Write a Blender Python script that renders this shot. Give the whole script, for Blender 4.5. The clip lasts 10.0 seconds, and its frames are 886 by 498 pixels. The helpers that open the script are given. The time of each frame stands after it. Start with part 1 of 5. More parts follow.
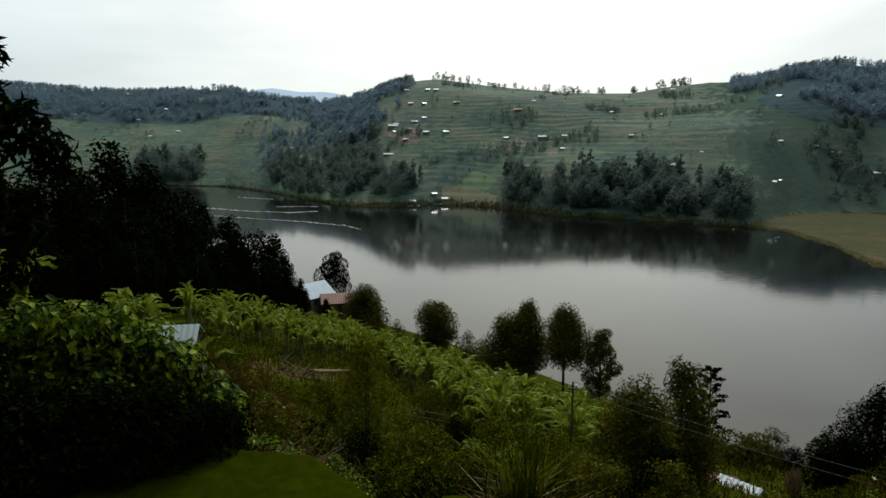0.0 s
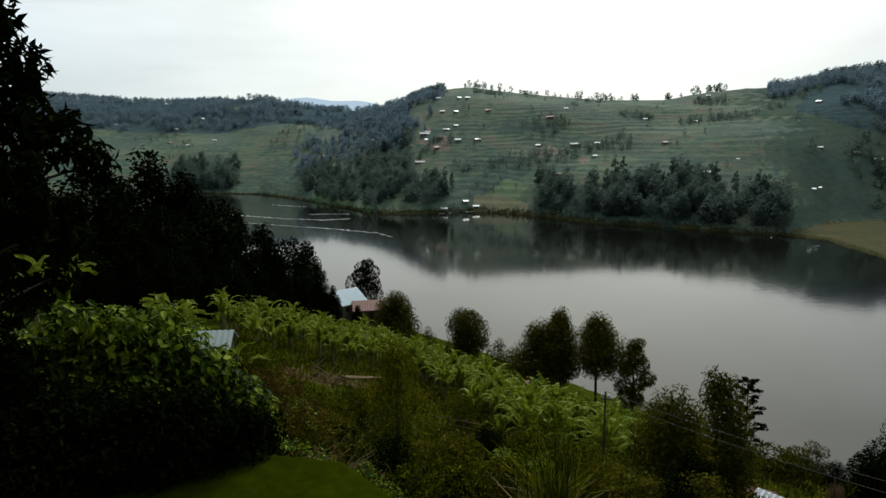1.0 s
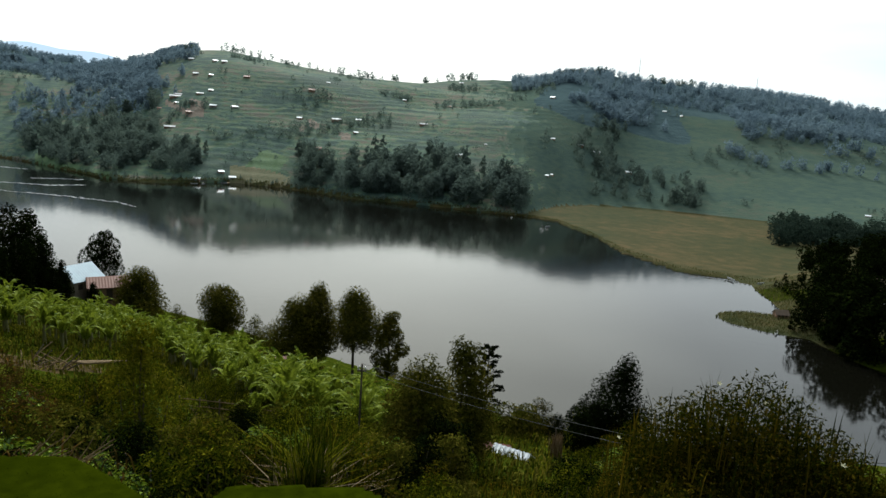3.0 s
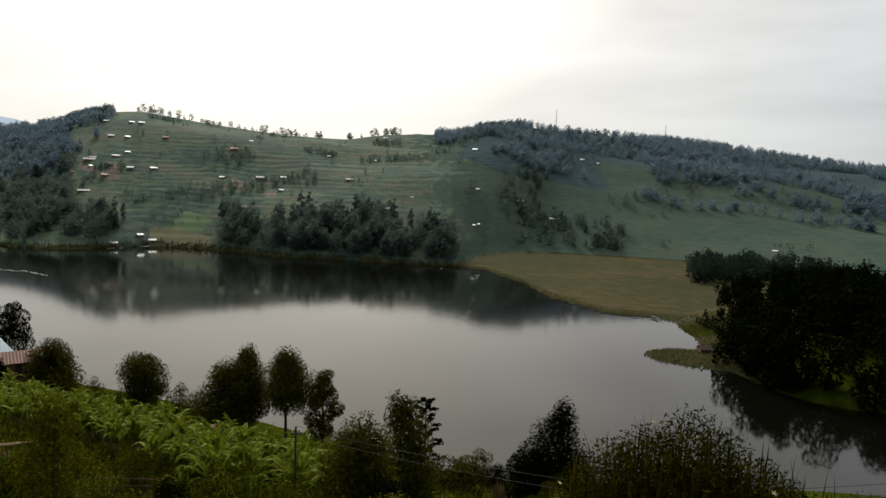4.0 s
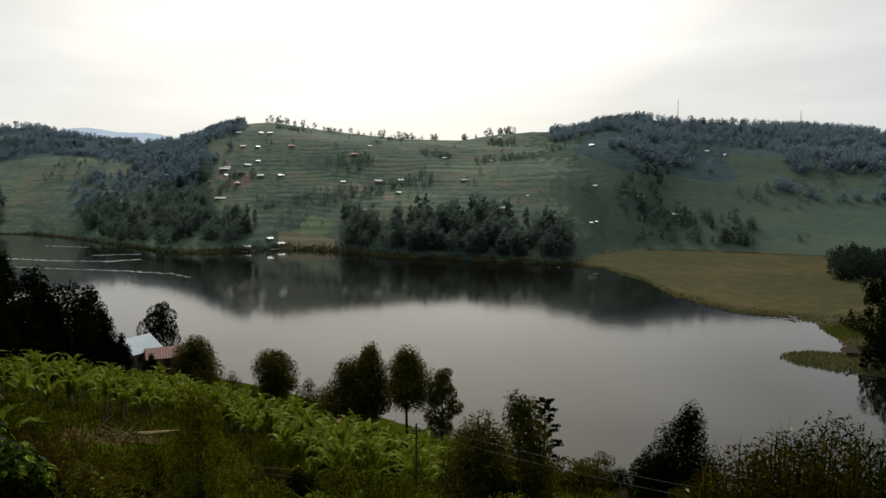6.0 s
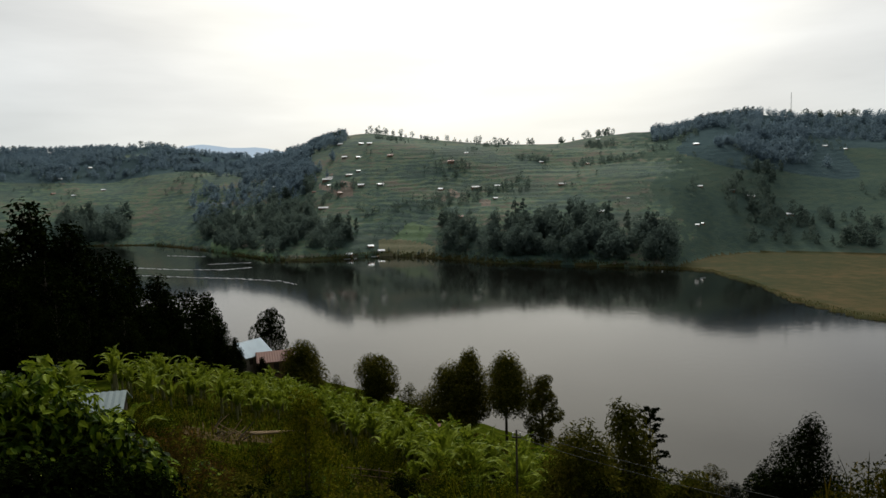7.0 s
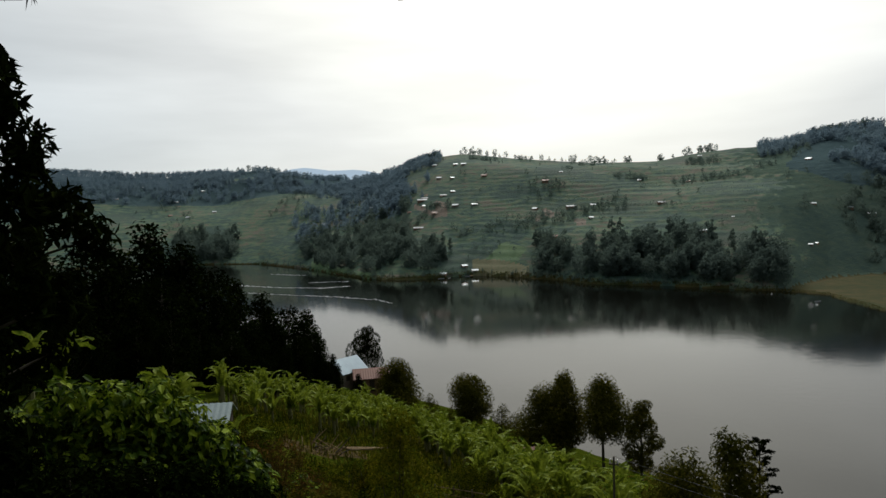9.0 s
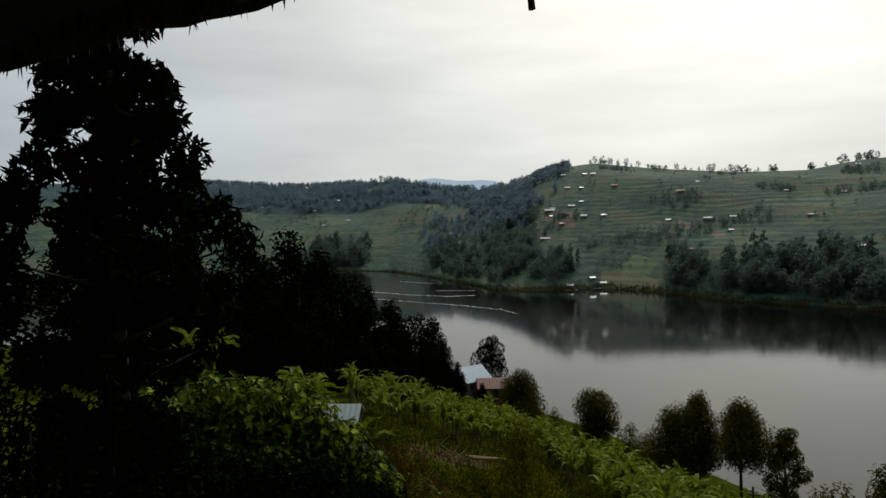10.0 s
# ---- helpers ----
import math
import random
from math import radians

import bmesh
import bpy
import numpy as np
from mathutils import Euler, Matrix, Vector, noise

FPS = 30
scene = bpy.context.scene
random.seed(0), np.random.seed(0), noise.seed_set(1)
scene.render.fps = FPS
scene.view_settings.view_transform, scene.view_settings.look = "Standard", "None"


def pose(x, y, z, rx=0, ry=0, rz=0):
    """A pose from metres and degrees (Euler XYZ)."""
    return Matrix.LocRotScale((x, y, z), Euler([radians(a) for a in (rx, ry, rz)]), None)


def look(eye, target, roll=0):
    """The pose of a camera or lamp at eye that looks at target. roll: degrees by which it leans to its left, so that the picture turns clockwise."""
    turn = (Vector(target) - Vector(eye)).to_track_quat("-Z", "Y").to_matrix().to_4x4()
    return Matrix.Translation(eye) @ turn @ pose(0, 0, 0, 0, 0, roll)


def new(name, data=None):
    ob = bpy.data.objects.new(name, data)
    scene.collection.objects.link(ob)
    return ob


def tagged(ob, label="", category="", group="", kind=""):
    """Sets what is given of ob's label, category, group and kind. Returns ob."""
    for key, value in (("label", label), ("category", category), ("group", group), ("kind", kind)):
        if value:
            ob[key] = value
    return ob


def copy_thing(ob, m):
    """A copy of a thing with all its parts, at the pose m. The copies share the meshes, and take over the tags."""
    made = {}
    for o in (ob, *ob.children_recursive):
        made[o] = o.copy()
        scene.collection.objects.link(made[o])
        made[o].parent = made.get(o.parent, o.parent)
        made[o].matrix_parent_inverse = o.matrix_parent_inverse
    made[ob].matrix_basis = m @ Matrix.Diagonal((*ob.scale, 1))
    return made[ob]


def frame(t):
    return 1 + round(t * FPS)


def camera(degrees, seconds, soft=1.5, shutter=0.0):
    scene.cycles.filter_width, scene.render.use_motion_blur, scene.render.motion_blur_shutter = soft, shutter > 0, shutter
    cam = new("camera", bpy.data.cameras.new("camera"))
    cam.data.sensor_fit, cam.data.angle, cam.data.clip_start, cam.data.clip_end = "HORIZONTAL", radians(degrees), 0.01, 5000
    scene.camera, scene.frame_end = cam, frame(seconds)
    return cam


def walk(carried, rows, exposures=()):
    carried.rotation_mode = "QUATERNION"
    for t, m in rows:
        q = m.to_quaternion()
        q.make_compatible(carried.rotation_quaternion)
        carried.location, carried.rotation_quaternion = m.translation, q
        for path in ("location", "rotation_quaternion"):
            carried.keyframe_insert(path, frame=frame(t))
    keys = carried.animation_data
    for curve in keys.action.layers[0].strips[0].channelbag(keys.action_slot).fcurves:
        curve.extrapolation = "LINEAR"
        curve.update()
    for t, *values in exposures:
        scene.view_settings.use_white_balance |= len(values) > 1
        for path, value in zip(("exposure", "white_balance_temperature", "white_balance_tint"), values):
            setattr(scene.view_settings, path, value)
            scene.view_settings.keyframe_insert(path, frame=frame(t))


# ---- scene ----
cam = camera(66.7, 10.0, soft=1.5)
EYE = Vector((0.0, 0.0, 55.0))
# seconds, yaw (to the left), pitch, roll
ROWS = [
    (0.0, -0.86, -9.55, -0.08),
    (0.5, 2.49, -8.74, -0.05),
    (1.0, 1.83, -8.89, -0.32),
    (1.5, 1.14, -9.17, -0.37),
    (2.0, -0.77, -9.28, -0.83),
    (2.4, -7.61, -10.48, -0.17),
    (2.5, -8.65, -10.41, -0.47),
    (2.6, -11.69, -10.86, -0.26),
    (2.7, -13.82, -10.95, -0.31),
    (2.8, -16.47, -13.30, 2.03),
    (3.0, -18.75, -10.34, 4.05),
    (3.1, -23.07, -8.55, -0.50),
    (3.2, -22.64, -5.42, 0.37),
    (4.3, -24.64, -5.72, 2.03),
    (4.5, -23.89, -4.45, -0.33),
    (5.0, -22.24, -6.21, 0.85),
    (5.5, -20.13, -6.54, 1.43),
    (5.8, -18.23, -6.33, -0.39),
    (6.0, -14.58, -5.84, 0.22),
    (6.2, -13.83, -5.56, -0.30),
    (7.3, -3.98, -4.93, -1.75),
    (7.5, -3.32, -4.51, -2.03),
    (8.0, -0.24, -4.99, -1.96),
    (8.5, 0.63, -3.59, -2.33),
    (9.0, 1.67, -3.37, -1.80),
    (9.5, 3.08, -1.93, -1.66),
    (10.0, 12.37, -2.23, -1.29),
]

# seconds, stops, kelvin, tint
EXPOSURES = [(0.0, 0.0, 5950, 3), (2.5, 0.08, 5900, 1), (3.0, 0.5, 5800, 2), (3.4, 0.15, 6250, 6), (4.5, -0.06, 6430, 9), (6.0, -0.11, 6350, 8), (7.5, -0.18, 6150, 7), (9.0, -0.21, 6050, 6), (9.5, -0.36, 6250, 5), (10.0, -0.42, 6100, 5)]


def gaze(yaw, pitch, roll):
    y, p = radians(yaw), radians(pitch)
    way = Vector((-math.sin(y) * math.cos(p), math.cos(y) * math.cos(p), math.sin(p)))
    return look(EYE, EYE + way * 100, roll)


walk(cam, [(t, gaze(a, b, c)) for t, a, b, c in ROWS], EXPOSURES)

# ---- world and sun: a bright overcast sky, the sun behind thin cloud ahead ----
SUN_AZ, SUN_EL = 9.0, 36.0
world = bpy.data.worlds.new("sky")
scene.world = world
world.use_nodes = True


def node(tree, kind, **inputs):
    n = tree.nodes.new(kind)
    for key, value in inputs.items():
        n.inputs[key.replace("_", " ")].default_value = value
    return n


def build_sky():
    tr = world.node_tree
    tr.nodes.clear()
    L = tr.links.new
    out = node(tr, "ShaderNodeOutputWorld")
    sky = node(tr, "ShaderNodeTexSky")
    sky.sky_type, sky.sun_disc = "NISHITA", False
    sky.sun_elevation, sky.sun_rotation = radians(SUN_EL), radians(SUN_AZ)
    coord = node(tr, "ShaderNodeTexCoord")
    e, a = radians(SUN_EL), radians(SUN_AZ)
    dot = node(tr, "ShaderNodeVectorMath")
    dot.operation = "DOT_PRODUCT"
    dot.inputs[1].default_value = (math.sin(a) * math.cos(e), math.cos(a) * math.cos(e), math.sin(e))
    L(coord.outputs["Generated"], dot.inputs[0])
    # cloud brightness grows towards the veiled sun
    ramp = node(tr, "ShaderNodeValToRGB")
    el = ramp.color_ramp.elements
    el[0].position, el[0].color = 0.0, (0.22, 0.23, 0.25, 1)
    el[1].position, el[1].color = 1.0, (2.1, 1.90, 1.60, 1)
    for p, c in ((0.45, (0.52, 0.54, 0.56, 1)), (0.66, (0.80, 0.80, 0.785, 1)), (0.82, (1.02, 0.965, 0.89, 1)), (0.93, (1.66, 1.53, 1.31, 1))):
        k = el.new(p)
        k.color = c
    L(dot.outputs["Value"], ramp.inputs["Fac"])
    stretch = node(tr, "ShaderNodeMapping", Scale=(1.2, 1.2, 7.0))
    L(coord.outputs["Generated"], stretch.inputs["Vector"])
    puff = node(tr, "ShaderNodeTexNoise", Scale=2.2, Detail=5.0, Roughness=0.5)
    L(stretch.outputs["Vector"], puff.inputs["Vector"])
    shade = node(tr, "ShaderNodeMapRange", From_Min=0.3, From_Max=0.7, To_Min=0.87, To_Max=1.09)
    L(puff.outputs["Fac"], shade.inputs["Value"])
    mul = node(tr, "ShaderNodeVectorMath")
    mul.operation = "SCALE"
    L(ramp.outputs["Color"], mul.inputs[0])
    L(shade.outputs["Result"], mul.inputs["Scale"])
    clear = node(tr, "ShaderNodeBackground", Strength=0.10)
    cloud = node(tr, "ShaderNodeBackground", Strength=1.0)
    L(sky.outputs["Color"], clear.inputs["Color"])
    L(mul.outputs[0], cloud.inputs["Color"])
    mix = node(tr, "ShaderNodeMixShader", Fac=0.90)
    L(clear.outputs[0], mix.inputs[1])
    L(cloud.outputs[0], mix.inputs[2])
    L(mix.outputs[0], out.inputs["Surface"])


build_sky()
sun = new("sun", bpy.data.lights.new("sun", "SUN"))
sun.data.energy, sun.data.angle, sun.data.color = 2.4, radians(14), (1.0, 0.95, 0.86)
e, a = radians(SUN_EL), radians(SUN_AZ)
sun.matrix_world = look((0, 0, 0), (-math.sin(a) * math.cos(e), -math.cos(a) * math.cos(e), -math.sin(e)))


# ---- materials ----
def matter(name, colors, scale=1.0, rough=0.85, metal=0.0, bump=0.3, bump_scale=8.0, island=0.0, through_light=0.0, stretch=(1, 1, 1), spec=0.3, coord="Object"):
    """A surface whose colour wanders between the given ones at two scales, with fine relief."""
    m = bpy.data.materials.new(name)
    m.use_nodes = True
    tr = m.node_tree
    L = tr.links.new
    b = tr.nodes["Principled BSDF"]
    b.inputs["Roughness"].default_value, b.inputs["Metallic"].default_value = rough, metal
    b.inputs["Specular IOR Level"].default_value = spec
    tc = node(tr, "ShaderNodeTexCoord")
    mp = node(tr, "ShaderNodeMapping", Scale=stretch)
    if coord == "World":
        g = node(tr, "ShaderNodeNewGeometry")
        L(g.outputs["Position"], mp.inputs["Vector"])
    else:
        L(tc.outputs["Object"], mp.inputs["Vector"])
    big = node(tr, "ShaderNodeTexNoise", Scale=scale, Detail=6.0, Roughness=0.6)
    fine = node(tr, "ShaderNodeTexNoise", Scale=scale * 9, Detail=4.0)
    L(mp.outputs["Vector"], big.inputs["Vector"])
    L(mp.outputs["Vector"], fine.inputs["Vector"])
    mean = node(tr, "ShaderNodeMath")
    mean.operation = "MULTIPLY_ADD"
    mean.inputs[1].default_value = 0.45
    L(fine.outputs["Fac"], mean.inputs[0])
    less = node(tr, "ShaderNodeMath")
    less.operation = "MULTIPLY"
    less.inputs[1].default_value = 0.55
    L(big.outputs["Fac"], less.inputs[0])
    L(less.outputs[0], mean.inputs[2])
    last = mean
    if island:
        g = node(tr, "ShaderNodeNewGeometry")
        add = node(tr, "ShaderNodeMath")
        add.operation = "MULTIPLY_ADD"
        add.inputs[1].default_value = island
        L(g.outputs["Random Per Island"], add.inputs[0])
        L(mean.outputs[0], add.inputs[2])
        sub = node(tr, "ShaderNodeMath")
        sub.operation = "SUBTRACT"
        sub.inputs[1].default_value = island / 2
        L(add.outputs[0], sub.inputs[0])
        last = sub
    ramp = node(tr, "ShaderNodeValToRGB")
    el = ramp.color_ramp.elements
    while len(el) < len(colors):
        el.new(0.5)
    for i, c in enumerate(colors):
        el[i].position = 0.32 + 0.36 * i / max(1, len(colors) - 1)
        el[i].color = (*c, 1)
    L(last.outputs[0], ramp.inputs["Fac"])
    L(ramp.outputs["Color"], b.inputs["Base Color"])
    if bump:
        rel = node(tr, "ShaderNodeTexNoise", Scale=bump_scale, Detail=5.0)
        L(mp.outputs["Vector"], rel.inputs["Vector"])
        bm_ = node(tr, "ShaderNodeBump", Strength=bump, Distance=0.4 / bump_scale)
        L(rel.outputs["Fac"], bm_.inputs["Height"])
        L(bm_.outputs["Normal"], b.inputs["Normal"])
    if through_light:
        t = node(tr, "ShaderNodeBsdfTranslucent")
        L(ramp.outputs["Color"], t.inputs["Color"])
        mix = node(tr, "ShaderNodeMixShader", Fac=through_light)
        L(b.outputs[0], mix.inputs[1])
        L(t.outputs[0], mix.inputs[2])
        L(mix.outputs[0], tr.nodes["Material Output"].inputs["Surface"])
    return m


LAWN = matter("lawn_grass", [(0.011, 0.016, 0.0003), (0.018, 0.025, 0.0005), (0.029, 0.038, 0.0008)], 0.6, 0.95, spec=0.0, bump_scale=30, coord="World")
SLOPE = matter("slope_herbage", [(0.008, 0.013, 0.001), (0.030, 0.042, 0.003), (0.075, 0.075, 0.010)], 0.25, 0.95, bump_scale=6, bump=0.6, coord="World", spec=0.0)
MARSH = matter("marsh_reeds", [(0.028, 0.042, 0.016), (0.052, 0.050, 0.018), (0.100, 0.070, 0.029)], 0.016, 0.95, bump_scale=0.8, bump=0.5, coord="World", spec=0.05)
# near black; on the lawn-edge undergrowth this colour stands for deep shade
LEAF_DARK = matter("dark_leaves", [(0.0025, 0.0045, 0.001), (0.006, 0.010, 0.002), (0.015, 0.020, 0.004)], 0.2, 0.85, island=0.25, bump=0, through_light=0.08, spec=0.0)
LEAF_GUM = matter("gum_leaves", [(0.018, 0.022, 0.002), (0.064, 0.065, 0.007), (0.185, 0.150, 0.022)], 0.25, 0.8, island=0.22, bump=0, through_light=0.2, spec=0.0)
LEAF_BRIGHT = matter("bright_leaves", [(0.010, 0.022, 0.001), (0.058, 0.102, 0.004), (0.22, 0.28, 0.018)], 0.9, 0.65, island=0.5, bump=0, through_light=0.25, spec=0.06)
LEAF_OLIVE = matter("olive_leaves", [(0.006, 0.011, 0.0005), (0.034, 0.047, 0.002), (0.18, 0.165, 0.009)], 0.3, 0.85, island=0.3, bump=0, through_light=0.25, spec=0.0)
BANANA = matter("banana_leaf", [(0.010, 0.024, 0.001), (0.052, 0.088, 0.003), (0.27, 0.31, 0.030)], 1.0, 0.6, island=0.75, bump=0.2, bump_scale=14, through_light=0.3, spec=0.04)
STEM = matter("banana_stem", [(0.09, 0.10, 0.03), (0.16, 0.15, 0.06), (0.10, 0.07, 0.03)], 3, 0.7)
BARK = matter("bark", [(0.035, 0.027, 0.018), (0.075, 0.06, 0.045), (0.12, 0.10, 0.08)], 2.0, 0.9, bump=0.6, stretch=(1, 1, 0.25))
LEAF_RUSSET = matter("russet_herbs", [(0.006, 0.010, 0.0005), (0.032, 0.038, 0.002), (0.14, 0.095, 0.008)], 0.35, 0.9, island=0.3, bump=0, through_light=0.2, spec=0.0)
STRAW = matter("straw", [(0.10, 0.06, 0.025), (0.18, 0.12, 0.055), (0.28, 0.20, 0.11)], 3, 0.9, island=0.4, bump=0.2)
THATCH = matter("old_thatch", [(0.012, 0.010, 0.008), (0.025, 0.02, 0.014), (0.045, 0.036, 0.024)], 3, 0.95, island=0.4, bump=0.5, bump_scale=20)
FLOWER = matter("pale_petals", [(0.5, 0.45, 0.2), (0.62, 0.58, 0.4)], 4, 0.7, island=0.3, bump=0)
# paler and greyer than near leaves, to stand for distance haze
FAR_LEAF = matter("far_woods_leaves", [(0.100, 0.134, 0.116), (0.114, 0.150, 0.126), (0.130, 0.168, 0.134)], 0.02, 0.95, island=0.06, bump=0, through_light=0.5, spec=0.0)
LEAF_MARSH = matter("marsh_tree_leaves", [(0.020, 0.034, 0.026), (0.030, 0.047, 0.034), (0.042, 0.060, 0.040)], 0.03, 0.95, island=0.15, bump=0, through_light=0.4, spec=0.05)
# leaves of the high woods, blue haze put into their colour
HAZE_LEAF = matter("hazed_wood_leaves", [(0.132, 0.188, 0.232), (0.156, 0.214, 0.254), (0.180, 0.238, 0.264)], 0.012, 0.95, island=0.08, bump=0, through_light=0.55, spec=0.0)


def hill_matter():
    """Terraced fields: strips of crop, fallow and bare soil that follow the slope, with darker hedged banks."""
    # haze over the fields is put into these lifted, bluish tones
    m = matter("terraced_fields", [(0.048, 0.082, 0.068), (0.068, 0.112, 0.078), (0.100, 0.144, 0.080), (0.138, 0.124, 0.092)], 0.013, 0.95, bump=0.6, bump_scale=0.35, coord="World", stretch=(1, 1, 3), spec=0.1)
    for i, e in enumerate(m.node_tree.nodes["Color Ramp"].color_ramp.elements):
        e.position = 0.42 + 0.055 * i
    tr = m.node_tree
    L = tr.links.new
    b = tr.nodes["Principled BSDF"]
    ramp = [n for n in tr.nodes if n.type == "VALTORGB"][0]
    g = node(tr, "ShaderNodeNewGeometry")
    mp = node(tr, "ShaderNodeMapping", Scale=(0.045, 0.045, 1.1))
    L(g.outputs["Position"], mp.inputs["Vector"])
    strip = node(tr, "ShaderNodeTexNoise", Scale=0.42, Detail=4.0, Roughness=0.75)
    L(mp.outputs["Vector"], strip.inputs["Vector"])
    hedge = node(tr, "ShaderNodeMapRange", From_Min=0.50, From_Max=0.60, To_Min=0.0, To_Max=0.62)
    L(strip.outputs["Fac"], hedge.inputs["Value"])
    mix = node(tr, "ShaderNodeMix")
    mix.data_type = "RGBA"
    L(hedge.outputs["Result"], mix.inputs["Factor"])
    L(ramp.outputs["Color"], mix.inputs["A"])
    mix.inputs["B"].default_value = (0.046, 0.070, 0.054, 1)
    # rough grazing and thorn scrub between the fields
    wild = node(tr, "ShaderNodeTexNoise", Scale=0.011, Detail=7.0, Roughness=0.62)
    L(g.outputs["Position"], wild.inputs["Vector"])
    scrub = node(tr, "ShaderNodeMapRange", From_Min=0.52, From_Max=0.64, To_Min=0.0, To_Max=0.8)
    L(wild.outputs["Fac"], scrub.inputs["Value"])
    over = node(tr, "ShaderNodeMix")
    over.data_type = "RGBA"
    L(scrub.outputs["Result"], over.inputs["Factor"])
    L(mix.outputs["Result"], over.inputs["A"])
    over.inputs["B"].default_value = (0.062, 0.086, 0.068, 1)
    L(over.outputs["Result"], b.inputs["Base Color"])
    return m


HILL = hill_matter()
CROP = matter("young_crop", [(0.060, 0.108, 0.052), (0.084, 0.142, 0.058), (0.115, 0.165, 0.064)], 0.04, 0.95, bump=0.5, bump_scale=0.5, coord="World", stretch=(1, 1, 4))
STUBBLE = matter("stubble", [(0.10, 0.11, 0.05), (0.14, 0.135, 0.068), (0.18, 0.155, 0.085)], 0.06, 0.95, bump=0.5, bump_scale=0.6, coord="World")
EARTH = matter("bare_earth", [(0.085, 0.088, 0.066), (0.15, 0.115, 0.085), (0.23, 0.165, 0.12)], 0.05, 0.95, bump=0.5, bump_scale=0.6, coord="World")
TRACK = matter("trodden_soil", [(0.030, 0.022, 0.008), (0.055, 0.038, 0.016), (0.085, 0.055, 0.026)], 0.8, 0.95, bump=0.5, bump_scale=5, coord="World", spec=0.02)
# ground between the far trees, its blue tint painted for haze
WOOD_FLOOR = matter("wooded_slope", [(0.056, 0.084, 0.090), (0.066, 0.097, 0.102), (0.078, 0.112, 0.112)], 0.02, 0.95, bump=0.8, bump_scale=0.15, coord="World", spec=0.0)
# fields of the right hillside, bluer and more even to imitate haze
HAZE_FIELDS = matter("hazed_far_fields", [(0.058, 0.086, 0.076), (0.074, 0.106, 0.086), (0.090, 0.122, 0.090), (0.112, 0.122, 0.094)], 0.013, 0.95, bump=0.5, bump_scale=0.3, coord="World", stretch=(1, 1, 3), spec=0.0)


def water_matter():
    m = bpy.data.materials.new("lake_water")
    m.use_nodes = True
    tr = m.node_tree
    L = tr.links.new
    b = tr.nodes["Principled BSDF"]
    b.inputs["Base Color"].default_value = (0.004, 0.004, 0.0025, 1)
    b.inputs["Roughness"].default_value = 0.065
    b.inputs["IOR"].default_value = 1.333
    g = node(tr, "ShaderNodeNewGeometry")
    a = node(tr, "ShaderNodeTexNoise", Scale=0.35, Detail=3.0)
    c = node(tr, "ShaderNodeTexNoise", Scale=0.012, Detail=3.0)
    L(g.outputs["Position"], a.inputs["Vector"])
    L(g.outputs["Position"], c.inputs["Vector"])
    calm = node(tr, "ShaderNodeMapRange", From_Min=0.4, From_Max=0.65, To_Min=0.02, To_Max=0.06)
    L(c.outputs["Fac"], calm.inputs["Value"])
    bu = node(tr, "ShaderNodeBump", Distance=0.5)
    L(calm.outputs["Result"], bu.inputs["Strength"])
    L(a.outputs["Fac"], bu.inputs["Height"])
    L(bu.outputs["Normal"], b.inputs["Normal"])
    return m


WATER = water_matter()

# ---- the lie of the land, by bearing from the viewpoint (degrees to the right) ----
NEAR_B = [-180, -90, -45, -30, -20, -12, -4, 4, 11, 23, 35, 48, 60, 90, 180]
NEAR_SHORE = [500, 420, 390, 360, 310, 250, 192, 165, 148, 125, 112, 106, 140, 260, 500]
NEAR_45 = [60, 48, 44, 42, 41, 39, 37.5, 36, 34.5, 34.5, 34.5, 36, 38, 48, 60]
LAWN_B = [-60, -19, -11, -7, -3, 1, 5, 13, 18, 21, 26, 40, 60]
LAWN_R = [10, 9.8, 9.2, 8.2, 7.2, 7.9, 7.8, 7.7, 7.2, 7.6, 7.0, 5.5, 5]
FAR_B = [-180, -60, -31, -24, -19, -17, -11.3, -8.3, -5.7, -4.2, -2, 0.4, 4.6, 11, 16, 19, 22, 25, 28.2, 30.9, 33.7, 38, 44, 48.4, 57, 80, 180]
FAR_SHORE = [950, 900, 880, 840, 800, 780, 620, 548, 535, 535, 535, 548, 528, 475, 461, 455, 447, 443, 428, 386, 338, 303, 297, 290, 330, 420, 950]
FAR_FOOT = [950, 900, 880, 840, 800, 780, 620, 548, 535, 535, 535, 548, 528, 475, 461, 455, 447, 445, 520, 555, 560, 560, 560, 545, 520, 560, 950]
RIDGE_R = [1800, 1600, 1600, 1600, 1560, 1500, 1420, 1350, 1210, 1120, 1050, 990, 960, 960, 960, 970, 990, 965, 940, 955, 1005, 1090, 1160, 1210, 1290, 1400, 1800]
RIDGE_EL = [3.5, 3.6, 3.5, 3.15, 3.5, 3.75, 2.7, 2.7, 3.2, 3.8, 4.4, 4.6, 4.05, 3.4, 3.3, 3.75, 4.0, 4.0, 4.75, 4.95, 4.5, 4.25, 3.8, 3.2, 2.0, 2.5, 3.5]


def at(b, r, z=0.0):
    """The place at bearing b (degrees) and distance r."""
    return Vector((math.sin(radians(b)) * r, math.cos(radians(b)) * r, z))


def wob(x, y, s, k=0.0):
    """A soft cheap noise in -1 to 1, on arrays."""
    u, v = x / s + k, y / s - 1.7 * k
    return (np.sin(1.3 * u + 2.1 * np.sin(0.7 * v + k)) + np.sin(1.9 * v + 1.7 * np.sin(0.9 * u)) + 0.5 * np.sin(3.7 * u + 2.9 * v + k)) / 2.5


